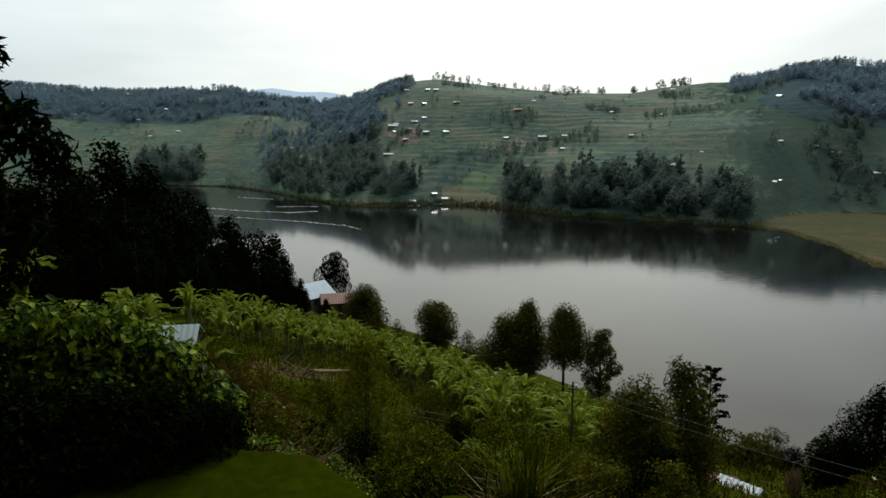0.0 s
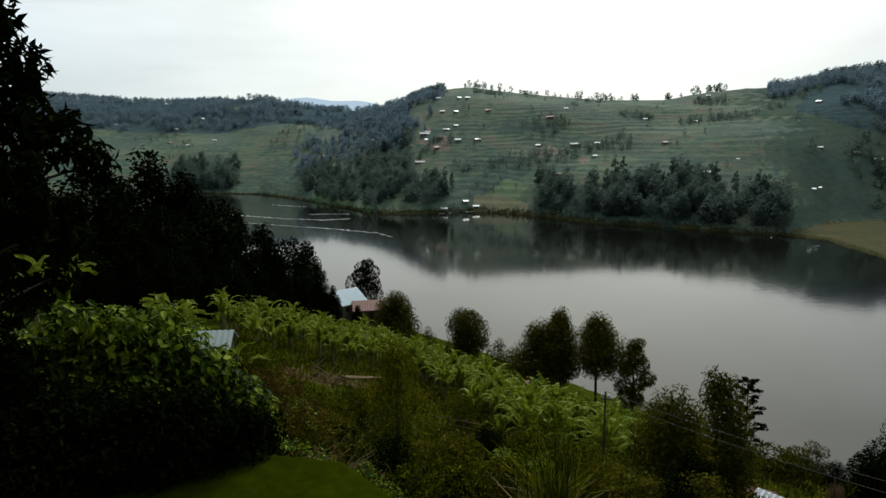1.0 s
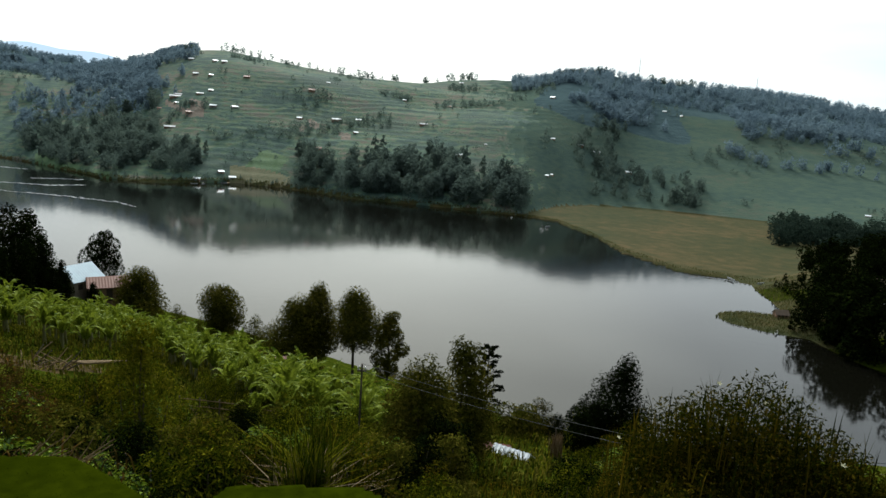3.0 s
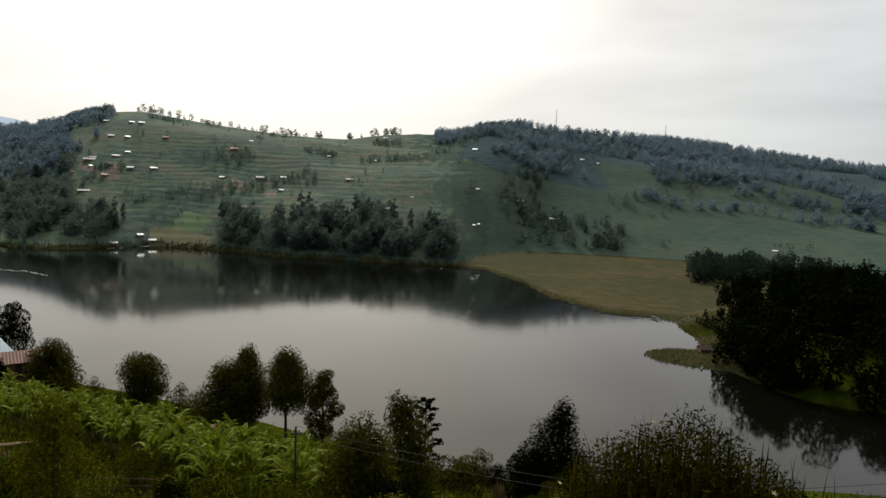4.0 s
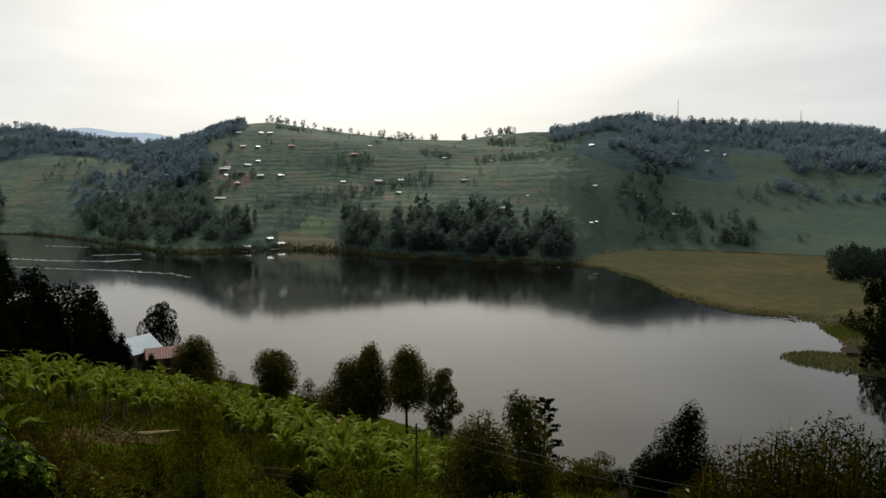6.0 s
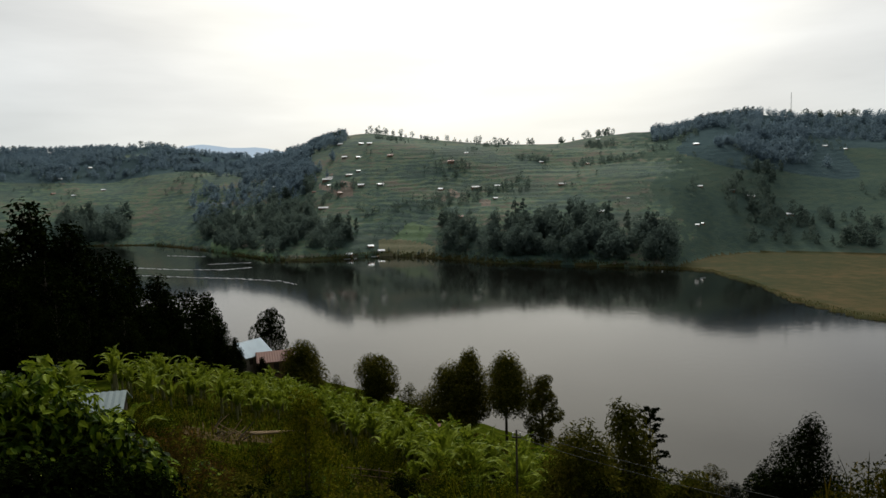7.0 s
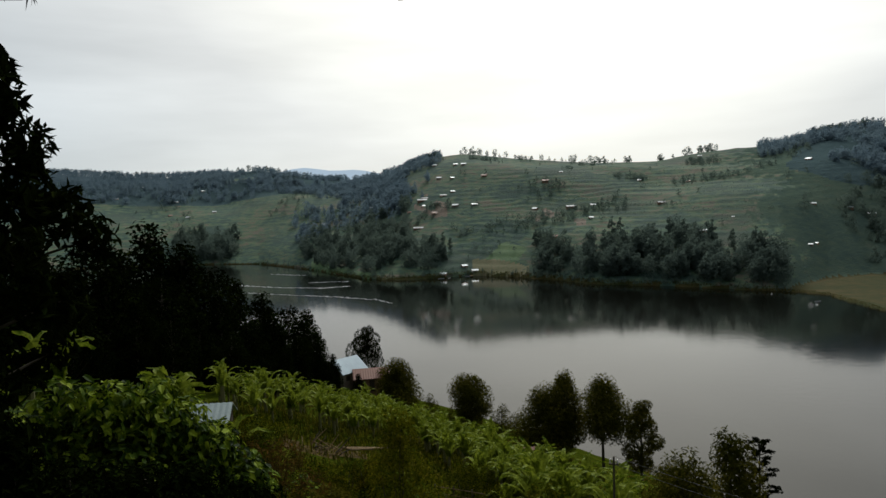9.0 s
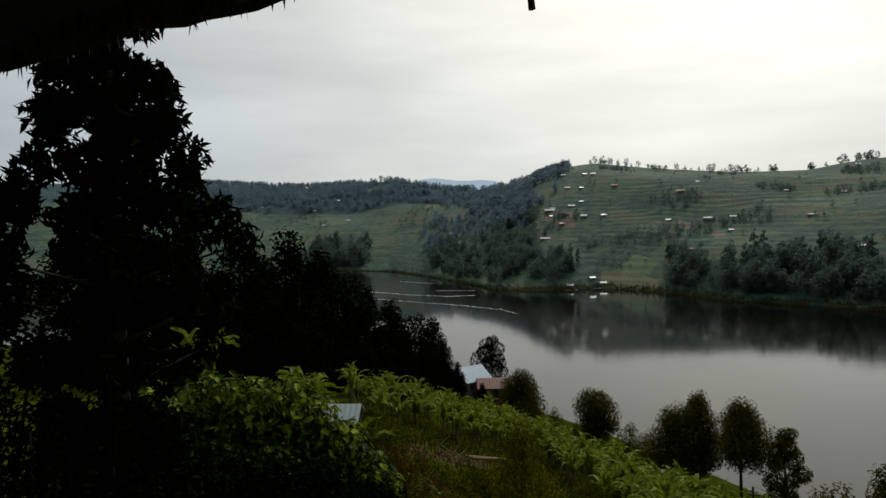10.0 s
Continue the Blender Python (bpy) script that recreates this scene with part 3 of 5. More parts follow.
def band(seed, b0, b1, d0, d1, n, base=shore_r):
    """Places along a line of the land, d0 to d1 behind it."""
    rng = np.random.default_rng(seed)
    out = []
    for _ in range(n):
        b = rng.uniform(b0, b1)
        out.append((b, base(b) + rng.uniform(d0, d1)))
    return out


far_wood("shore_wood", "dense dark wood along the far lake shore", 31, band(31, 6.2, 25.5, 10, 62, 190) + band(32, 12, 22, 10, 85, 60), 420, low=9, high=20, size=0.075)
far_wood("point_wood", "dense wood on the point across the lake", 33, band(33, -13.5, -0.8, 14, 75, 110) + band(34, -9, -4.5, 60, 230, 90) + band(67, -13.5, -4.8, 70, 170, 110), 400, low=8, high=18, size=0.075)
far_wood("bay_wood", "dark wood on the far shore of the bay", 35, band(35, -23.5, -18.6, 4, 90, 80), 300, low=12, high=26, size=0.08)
far_wood("upper_wood", "hazy woodland below the saddle of the hills", 36, scatter(36, -20.5, -7.0, 1100, 1430, 640) + scatter(37, -34, -19, 1150, 1600, 1500, -0.45) + scatter(38, -10, -5.6, 800, 1180, 240) + scatter(71, -6.6, -2.6, 760, 1120, 120, 0.05, 40) + scatter(62, -6, -1.5, 640, 1120, 190, 0.12, 60) + scatter(68, -14, -4.5, 740, 1120, 420, -0.05, 70), 110, HAZE_LEAF, low=7, high=14, shapes=("dome", "ball"), size=0.13)
far_wood("hilltop_wood", "dark hazy woodland on the high hillside", 39, [p for p in scatter(39, 25.0, 60, 740, 1220, 2600, -0.18, 110) if p[0] - 25.2 > (940 - p[1]) / 42 + 2 * math.sin(p[1] / 31)] + scatter(40, 28, 58, 680, 900, 420, 0.1, 90) + scatter(70, 23.5, 28.5, 860, 1000, 200, -0.3, 80), 100, HAZE_LEAF, low=7, high=13, shapes=("dome", "ball"), size=0.13)
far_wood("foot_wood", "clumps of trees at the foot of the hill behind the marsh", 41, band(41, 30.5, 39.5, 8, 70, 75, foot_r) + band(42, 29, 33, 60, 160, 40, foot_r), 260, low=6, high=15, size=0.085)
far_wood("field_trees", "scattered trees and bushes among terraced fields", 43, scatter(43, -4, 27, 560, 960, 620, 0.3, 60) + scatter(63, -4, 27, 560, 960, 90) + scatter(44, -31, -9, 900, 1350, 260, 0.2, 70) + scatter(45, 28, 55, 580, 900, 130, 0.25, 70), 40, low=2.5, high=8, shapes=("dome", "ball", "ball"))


def hedge_spots(seed, n, b0, b1, h0, h1):
    """Rows of bushes that keep to one height along the slope."""
    rng = np.random.default_rng(seed)
    out = []
    for _ in range(n):
        z, b, r = rng.uniform(h0, h1), rng.uniform(b0, b1), None
        for _ in range(int(rng.uniform(8, 34))):
            rr = np.arange(foot_r(b), ridge_r(b), 2.0)
            hit = np.nonzero(height(np.full_like(rr, b), rr) > z)[0]
            if not len(hit) or (r and abs(rr[hit[0]] - r) > 25):
                break
            r = float(rr[hit[0]])
            out.append((b, r + rng.uniform(-1, 1)))
            b += math.degrees(3.6 / r) * rng.uniform(0.8, 1.3)
    return out


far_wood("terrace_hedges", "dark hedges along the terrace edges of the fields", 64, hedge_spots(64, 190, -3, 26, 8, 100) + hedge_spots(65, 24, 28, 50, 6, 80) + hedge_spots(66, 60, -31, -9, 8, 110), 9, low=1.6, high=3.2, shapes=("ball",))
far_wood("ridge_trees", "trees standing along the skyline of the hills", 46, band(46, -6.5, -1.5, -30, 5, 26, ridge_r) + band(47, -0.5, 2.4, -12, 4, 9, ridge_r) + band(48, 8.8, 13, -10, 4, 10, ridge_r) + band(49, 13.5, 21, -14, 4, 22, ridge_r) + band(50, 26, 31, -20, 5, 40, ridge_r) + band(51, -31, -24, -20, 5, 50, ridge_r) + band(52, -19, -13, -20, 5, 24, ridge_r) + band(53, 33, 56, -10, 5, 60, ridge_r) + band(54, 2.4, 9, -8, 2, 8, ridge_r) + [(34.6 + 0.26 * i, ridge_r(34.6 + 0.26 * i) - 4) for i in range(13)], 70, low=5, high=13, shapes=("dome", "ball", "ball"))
far_wood("headland_wood", "dark wood covering the headland across the inlet", 55, [p for p in scatter(55, 46.0, 75, 200, 345, 520, -0.3, 30) if ground_z(at(*p)) > 0.4 and p[0] > 46.8 + 2.5 * (p[1] % 1)], 520, LEAF_DARK, low=7, high=19, shapes=("dome", "ball"), size=0.075, tops=lambda b: float(np.interp(b, [46, 48, 50, 53.3, 57, 70], [11, 20, 23, 28, 31, 33])))
far_wood("marsh_edge_wood", "dark trees behind the headland at the marsh edge", 56, scatter(56, 45.0, 68, 380, 530, 240), 330, LEAF_MARSH, low=7, high=18, size=0.085)
far_wood("shore_scrub", "low bushes along the far water line", 57, band(57, -10, 26, 1, 10, 150) + band(58, -30, -10, 1, 10, 60), 40, low=2, high=5)
far_wood("spit_bushes", "low bushes on the grassy spit", 59, [(47.4, 250), (47.0, 246), (48.6, 246), (48.2, 236), (47.2, 228), (47.5, 240), (45.6, 288), (45.9, 284), (46.3, 279), (46.8, 275), (46.2, 292), (47.2, 270), (47.3, 284), (47.6, 262), (48.0, 256)], 320, LEAF_DARK, low=3, high=8, size=0.09)


# ---- far houses with tin roofs ----
def tin(name, tint):
    return matter(name, [tuple(c * 0.82 for c in tint), tint, tuple(min(1, c * 1.1) for c in tint)], 0.8, 0.42, 0.15, 0.1, 6.0, spec=0.5)


TIN_WHITE, TIN_GREY, TIN_BLUE, TIN_RUST = tin("bright_tin", (0.78, 0.80, 0.82)), tin("grey_tin", (0.46, 0.46, 0.47)), tin("blue_tin", (0.26, 0.34, 0.40)), tin("rusty_tin", (0.17, 0.062, 0.036))
MUD = matter("mud_wall", [(0.20, 0.11, 0.07), (0.28, 0.17, 0.11), (0.34, 0.22, 0.15)], 0.8, 0.95)
LIME = matter("limed_wall", [(0.20, 0.16, 0.12), (0.27, 0.22, 0.17), (0.33, 0.28, 0.22)], 0.8, 0.95)
WOOD_DARK = matter("dark_boards", [(0.05, 0.035, 0.025), (0.08, 0.06, 0.04)], 3, 0.8)


def box(bm, x0, y0, z0, x1, y1, z1):
    v = [bm.verts.new(p) for p in ((x0, y0, z0), (x1, y0, z0), (x1, y1, z0), (x0, y1, z0), (x0, y0, z1), (x1, y0, z1), (x1, y1, z1), (x0, y1, z1))]
    for f in ((3, 2, 1, 0), (4, 5, 6, 7), (0, 1, 5, 4), (1, 2, 6, 5), (2, 3, 7, 6), (3, 0, 4, 7)):
        bm.faces.new([v[i] for i in f])


def make_house(w, d, h, rise, wall, roof, label, over=0.4):
    """A small gabled house: walls, a ridged roof with eaves, a door and two windows on the lake side (-y)."""
    root = new("house")
    bm = bmesh.new()
    box(bm, -w / 2, -d / 2, -2.5, w / 2, d / 2, h)
    g = [bm.verts.new(p) for p in ((-w / 2, -d / 2, h), (-w / 2, d / 2, h), (-w / 2, 0, h + rise * 0.92), (w / 2, -d / 2, h), (w / 2, d / 2, h), (w / 2, 0, h + rise * 0.92))]
    bm.faces.new((g[0], g[2], g[1]))
    bm.faces.new((g[3], g[4], g[5]))
    body = part("wall", bm, wall, root)
    bm = bmesh.new()
    n = 2 * max(8, int(w / 0.4))
    drop = rise * over / (d / 2)
    lines = []
    for k in range(n + 1):
        x, rib = -w / 2 - over + (w + 2 * over) * k / n, 0.035 * (k % 2)
        lines.append([bm.verts.new(p) for p in ((x, -d / 2 - over, h - drop + rib), (x, 0, h + rise + rib), (x, d / 2 + over, h - drop + rib), (x, d / 2 + over, h - drop + rib - 0.06), (x, 0, h + rise + rib - 0.06), (x, -d / 2 - over, h - drop + rib - 0.06))])
    for p, q in zip(lines, lines[1:]):
        for k in range(6):
            bm.faces.new((p[k], p[(k + 1) % 6], q[(k + 1) % 6], q[k]))
    bm.faces.new(lines[0])
    bm.faces.new(lines[-1])
    bmesh.ops.recalc_face_normals(bm, faces=bm.faces)
    part("roof", bm, roof, root)
    bm = bmesh.new()
    box(bm, -0.45, -d / 2 - 0.06, 0, 0.45, -d / 2 - 0.01, min(2.0, h - 0.2))
    part("door", bm, WOOD_DARK, root)
    for s in (-1, 1):
        bm = bmesh.new()
        box(bm, s * w * 0.3 - 0.4, -d / 2 - 0.05, h * 0.42, s * w * 0.3 + 0.4, -d / 2 - 0.01, h * 0.42 + 0.9)
        part("window", bm, WOOD_DARK, root)
    tagged(root, label, "house")
    return root


def build_houses():
    kinds = [
        make_house(7.5, 5.5, 2.6, 1.5, LIME, TIN_WHITE, "small house with a bright tin roof among terraced fields"),
        make_house(6.5, 5.0, 2.5, 1.3, MUD, TIN_WHITE, "small mud-walled house with a shiny tin roof on the hillside"),
        make_house(13.0, 6.0, 2.8, 1.6, MUD, TIN_GREY, "long mud-walled building with a grey tin roof on the hillside"),
        make_house(8.0, 6.0, 2.6, 1.6, MUD, TIN_RUST, "brown house with a rusty tin roof on the hillside"),
    ]
    spots = HOUSES_MAIN + HOUSES_SIDE
    used = set()
    for i, (b, r, k) in enumerate(spots):
        turn = -b + ((i * 37) % 50 - 25)
        if k not in used:
            used.add(k)
            stand(kinds[k], b, r, turn, 0.8, 0.9)
        else:
            stand_copy(kinds[k], b, r, turn, (0.5 + 0.36 * ((i * 29) % 10) / 10) * (0.7 if r < 600 and b > 20 else 1.0), 0.9)
    for o in scene.collection.objects:
        if o.get("category") == "house":
            o["group"] = "houses on the far hillside"


# bearing, distance, kind
HOUSES_MAIN = [(-2.1, 887, 0), (-0.4, 851, 1), (0.3, 837, 0), (-1.8, 809, 0), (-0.7, 795, 1), (-0.7, 747, 1), (-3.3, 748, 2), (-3.1, 753, 2), (-3.2, 730, 1), (-1.5, 739, 2), (-2.0, 717, 3), (-0.5, 700, 0), (1.1, 697, 0), (-2.3, 691, 3), (-3.7, 667, 2), (-5.1, 654, 3), (-7.6, 832, 1), (-11.6, 841, 0), (-12.1, 874, 1), (-4.4, 730, 3), (8.4, 779, 0), (7.1, 739, 3), (2.0, 780, 3), (6.2, 670, 1), (9.2, 660, 2), (11.0, 661, 0), (7.8, 577, 3), (10.8, 615, 1)]
HOUSES_SIDE = [(-27.4, 1187, 2), (-25.4, 1282, 0), (-22.4, 1229, 1), (-21.1, 1224, 1), (-23.1, 1158, 1), (-20.3, 1049, 0), (-22.3, 1027, 0), (-23.6, 1068, 3), (19.3, 908, 0), (14.7, 756, 1), (18.5, 734, 3), (16.4, 637, 2), (21.7, 576, 1), (19.5, 545, 1), (26.9, 760, 1), (29.5, 642, 1), (30.9, 645, 0), (27.0, 549, 0), (27.4, 557, 1), (27.2, 622, 1), (34.4, 914, 0), (35.8, 808, 0), (37.1, 801, 1), (33.6, 625, 1), (50.8, 581, 1), (-1.7, 541, 1), (0.1, 561, 1), (1.0, 553, 0)]
build_houses()


# ---- plants close by ----
def broad_leaves(rng, C, size, face):
    """Heart-shaped leaves folded along the midrib, facing up and outward, tips hanging."""
    n = len(C)
    N = face + np.array([0, 0, 0.55]) + rng.normal(size=(n, 3)) * 0.4
    N /= np.linalg.norm(N, axis=1, keepdims=True)
    A = np.cross(N, np.cross(np.array([0, 0, -1.0]) + rng.normal(size=(n, 3)) * 0.7, N))
    A /= np.linalg.norm(A, axis=1, keepdims=True)
    B = np.cross(N, A)
    s = size * rng.uniform(0.6, 1.3, (n, 1))
    pts = ((-0.42, 0, 0), (-0.5, 0.26, 0.05), (-0.05, 0.45, 0.12), (0.34, 0.2, 0.04), (0.55, 0, -0.1), (0.34, -0.2, 0.04), (-0.05, -0.45, 0.12), (-0.5, -0.26, 0.05), (0.0, 0.0, 0.0))
    V = np.stack([C + (A * a * 1.4 + B * b * 0.8 + N * c) * s for a, b, c in pts], 1).reshape(-1, 3)
    k = np.arange(n)[:, None] * 9
    Fc = np.concatenate([k + np.array([[0, 8, 2, 1]]), k + np.array([[8, 4, 3, 2]]), k + np.array([[0, 7, 6, 8]]), k + np.array([[8, 6, 5, 4]])])
    return V, Fc


def blades(rng, C, length, width, lean=0.5, up=1.0):
    """Thin upright blades with a bent tip, rooted at C."""
    n = len(C)
    a = rng.uniform(0, 2 * math.pi, n)
    out = np.stack([np.cos(a), np.sin(a), np.zeros(n)], 1)
    side = np.stack([-np.sin(a), np.cos(a), np.zeros(n)], 1)
    s = length * rng.uniform(0.5, 1.2, (n, 1))
    l = lean * rng.uniform(0.1, 1.0, (n, 1))
    m = C + (np.array([0, 0, up]) * 0.6 + out * l * 0.3) * s
    e = C + (np.array([0, 0, up]) * (1 - 0.45 * l) + out * l * 0.9) * s
    w = side * width / 2
    V = np.stack([C - w, C + w, m + w * 0.8, m - w * 0.8, e], 1).reshape(-1, 3)
    k = np.arange(n)[:, None] * 5
    quads = (k + np.array([[0, 1, 2, 3]])).tolist()
    tris = (k + np.array([[3, 2, 4]])).tolist()
    return V, quads + tris


def mixed_mesh(name, V, Fc, mats):
    me = bpy.data.meshes.new(name)
    me.from_pydata([tuple(v) for v in V.tolist()], [], [tuple(f) for f in Fc])
    for m in mats:
        me.materials.append(m)
    me.update()
    return me


def make_shrub(seed, h, w, count, leaf, label, material, kind="kite", clumps=10, low=0.05, shape="ball", narrow=0.4):
    rng = np.random.default_rng(seed)
    root = new("shrub")
    k = dome_clumps(rng, h, w, low, clumps, shape)
    bm = bmesh.new()
    for c in k[::2]:
        limb(bm, (c[0] * 0.15, c[1] * 0.15, -0.2), c[:3], 0.03 + 0.006 * h, 0.012, 5, 0.1, rng)
    part("stem", bm, BARK, root)
    C, D = clumped_facing(rng, count, k, 0.45)
    V, Fc = broad_leaves(rng, C, leaf, D) if kind == "broad" else leaves(rng, C, leaf, leaf * narrow, 0.4, 0.0, D)
    part("foliage", from_arrays("foliage", V, Fc, [material]), None, root)
    tagged(root, label, "shrub")
    return root


# the broad-leaved thicket beyond the lawn
for i, (b, r, top, w) in enumerate(((-35.5, 11.4, 52.6, 2.6), (-32.5, 11.8, 52.6, 2.4), (-29.6, 11.6, 52.7, 2.4), (-26.6, 11.8, 52.55, 2.3), (-23.8, 12.0, 52.2, 2.2), (-21.2, 12.0, 51.6, 2.0), (-19.0, 12.2, 50.9, 1.8), (-30.5, 10.4, 51.2, 2.0), (-26.0, 10.5, 51.0, 2.0), (-22.3, 10.8, 50.7, 1.8))):
    h = upto(b, r, top)
    stand(make_shrub(300 + i, h, w, 5200, 0.115, "leafy bright green shrub with broad heart-shaped leaves below the lawn", LEAF_BRIGHT, "broad", 24, 0.1, "dome"), b, r, 30 * i)
# undergrowth at the lawn's edge, coloured near black to stand for deep shade
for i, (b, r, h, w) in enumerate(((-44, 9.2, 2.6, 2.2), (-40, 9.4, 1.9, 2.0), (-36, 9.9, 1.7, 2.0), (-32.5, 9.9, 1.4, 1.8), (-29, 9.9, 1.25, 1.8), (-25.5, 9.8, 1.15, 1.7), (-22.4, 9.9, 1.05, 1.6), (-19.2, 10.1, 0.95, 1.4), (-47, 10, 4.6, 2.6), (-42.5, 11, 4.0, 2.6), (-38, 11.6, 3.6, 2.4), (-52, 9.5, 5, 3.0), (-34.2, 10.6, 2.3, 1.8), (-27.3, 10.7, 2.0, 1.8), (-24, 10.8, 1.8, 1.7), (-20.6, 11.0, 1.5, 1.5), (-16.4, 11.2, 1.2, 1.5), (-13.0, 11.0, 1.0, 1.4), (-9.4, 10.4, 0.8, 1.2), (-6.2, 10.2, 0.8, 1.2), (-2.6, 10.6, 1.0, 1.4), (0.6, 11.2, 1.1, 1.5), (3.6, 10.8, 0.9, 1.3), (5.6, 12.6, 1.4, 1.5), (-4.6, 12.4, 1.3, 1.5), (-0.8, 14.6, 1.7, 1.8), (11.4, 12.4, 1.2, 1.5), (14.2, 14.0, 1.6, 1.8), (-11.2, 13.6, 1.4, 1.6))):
    stand(make_shrub(330 + i, h, w, 3600, 0.10, "shrub at the edge of the lawn, near-black leaves standing for shade", LEAF_DARK, "kite", 11, 0.0, "dome", 0.5), b, r, 50 * i)


def near_tree():
    """The tall dark tree beside the hut, its boughs in tiers of narrow leaves."""
    rng = np.random.default_rng(71)
    root = new("tree")
    b, r = -38.3, 10.0
    z0 = ground_z(at(b, r))
    H = 61.0 - z0
    k = []
    for z, rad in ((50.8, 0.6), (51.6, 0.7), (52.4, 0.9), (53.2, 1.3), (54.0, 1.8), (54.7, 1.75), (55.3, 1.6), (55.9, 1.25), (56.5, 0.95), (57.1, 0.85), (57.8, 0.75), (58.5, 0.65), (59.2, 0.5), (59.9, 0.45), (60.5, 0.25)):
        n = 8 if rad > 0.8 else 5
        for i in range(n):
            a = 2 * math.pi * (i + rng.uniform(-0.3, 0.3)) / n + z
            q = rad * rng.uniform(0.62, 0.95)
            s = rng.uniform(0.22, 0.36)
            k.append((math.cos(a) * q, math.sin(a) * q, z - z0 + rng.uniform(-0.2, 0.2), s, s * 1.05))
        k.append((0, 0, z - z0, rad * 0.4, 0.35))
    bm = bmesh.new()
    limb(bm, (0, 0, -0.5), (0, 0, H * 0.97), 0.17, 0.03, 9, 0.12, rng)
    for c in k[::2]:
        limb(bm, (0, 0, max(1.0, c[2] - 0.5)), c[:3], 0.035, 0.01, 5, 0.06, rng)
    part("trunk", bm, BARK, root)
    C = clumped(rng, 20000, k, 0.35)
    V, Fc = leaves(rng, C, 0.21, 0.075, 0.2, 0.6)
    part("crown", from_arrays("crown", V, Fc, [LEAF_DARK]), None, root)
    tagged(root, "tall dark tree with narrow hanging leaves beside the thatched roof", "tree")
    stand(root, b, r)


near_tree()

# the bushy trees above the road, the tiered one and those towards the mound
ROUND = "dense round-topped tree on the slope beside the power line"
stand(make_tree(61, upto(17.8, 25, 46.1), 4.0, 0.0, 0.18, 15000, ROUND, LEAF_GUM, "dome", 30, spread=0.2, narrow=0.35), 17.8, 25)
stand(make_tree(62, upto(21.5, 30, 45.6), 3.6, 0.0, 0.19, 13000, "tall dense tree with a domed olive crown", LEAF_GUM, "column", 28, spread=0.2, narrow=0.35), 21.5, 30)
stand(make_tree(65, upto(20.2, 23, 44.6), 2.6, 0.0, 0.2, 6000, "dark bushy tree at the foot of taller ones", LEAF_DARK, "ball", 16, spread=0.3, narrow=0.3), 20.2, 23)
stand(make_tree(63, upto(35.3, 40, 42.6), 4.2, 0.02, 0.21, 13000, "dense dark pointed tree on the slope above the lake", LEAF_DARK, "column", 30, spread=0.2), 35.3, 40)
stand(make_tree(64, upto(32.6, 39, 39.8), 3.4, 0.05, 0.22, 5000, "dark spreading bushy tree with bare twigs", LEAF_DARK, "ball", 12, spread=0.7), 32.6, 39)
stand(make_tree(66, upto(26.6, 40, 38.2), 2.6, 0.1, 0.34, 1200, "small tree with a few large drooping leaves", LEAF_GUM, "ball", 9, spread=0.8, droop=0.6), 26.6, 40)


for i, (b, r, h, w) in enumerate(((16.4, 20, 2.0, 2.0), (18.6, 19, 2.4, 2.2), (20.6, 20, 2.6, 2.2))):
    stand(make_shrub(600 + i, h, w, 2600, 0.16, "dark leafy shrub under the round-topped trees", LEAF_DARK if i % 2 else LEAF_GUM, "kite", 13, 0.0, "dome", 0.4), b, r, 40 * i)


def tiered_tree():
    rng = np.random.default_rng(81)
    root = new("tree")
    b, r = 23.5, 46
    h = upto(b, r, 39.8)
    bm = bmesh.new()
    limb(bm, (0, 0, -0.4), (0, 0, h), 0.12, 0.03, 7, 0.1, rng)
    k = []
    for i in range(9):
        z = h * (0.22 + 0.76 * i / 8)
        for j in range(4):
            a = 1.57 * j + 0.8 * i
            l = (1.35 - 0.09 * i) * rng.uniform(0.7, 1.1)
            e = (math.cos(a) * l, math.sin(a) * l, z + 0.12)
            limb(bm, (0, 0, z - 0.25), e, 0.04, 0.015, 5)
            for u in (0.55, 0.8, 1.0):
                k.append((e[0] * u, e[1] * u, z + 0.1 * u, 0.2, 0.1))
    part("trunk", bm, BARK, root)
    V, Fc = leaves(rng, clumped(rng, 3200, k, 0.3), 0.2, 0.09, 0.6)
    part("crown", from_arrays("crown", V, Fc, [LEAF_DARK]), None, root)
    tagged(root, "slim dark tree with separate tiers of flat boughs", "tree")
    stand(root, b, r)


tiered_tree()

LEAF_GOLD = matter("golden_leaves", [(0.020, 0.028, 0.001), (0.078, 0.084, 0.003), (0.20, 0.17, 0.010)], 0.6, 0.9, island=0.25, bump=0, through_light=0.25, spec=0.0)
LEAF_RUST = matter("rusty_leaves", [(0.018, 0.016, 0.003), (0.058, 0.038, 0.007), (0.14, 0.070, 0.014)], 0.6, 0.9, island=0.22, bump=0, through_light=0.25, spec=0.02)
# the olive bush in the middle of the slope, and scrub round it
stand(make_shrub(401, upto(-6.0, 22, 48.8), 2.9, 9000, 0.16, "tall feathery golden-olive bush on the slope", LEAF_GOLD, "kite", 20, 0.0, "dome", 0.25), -6.0, 22)
stand(make_shrub(402, upto(-15.5, 18, 49.3), 2.6, 5000, 0.15, "russet and olive bush beside the thicket", LEAF_RUST, "kite", 14, 0.0, "ball", 0.25), -16.2, 18)
SCRUB = "low scrubby bush on the overgrown bank"


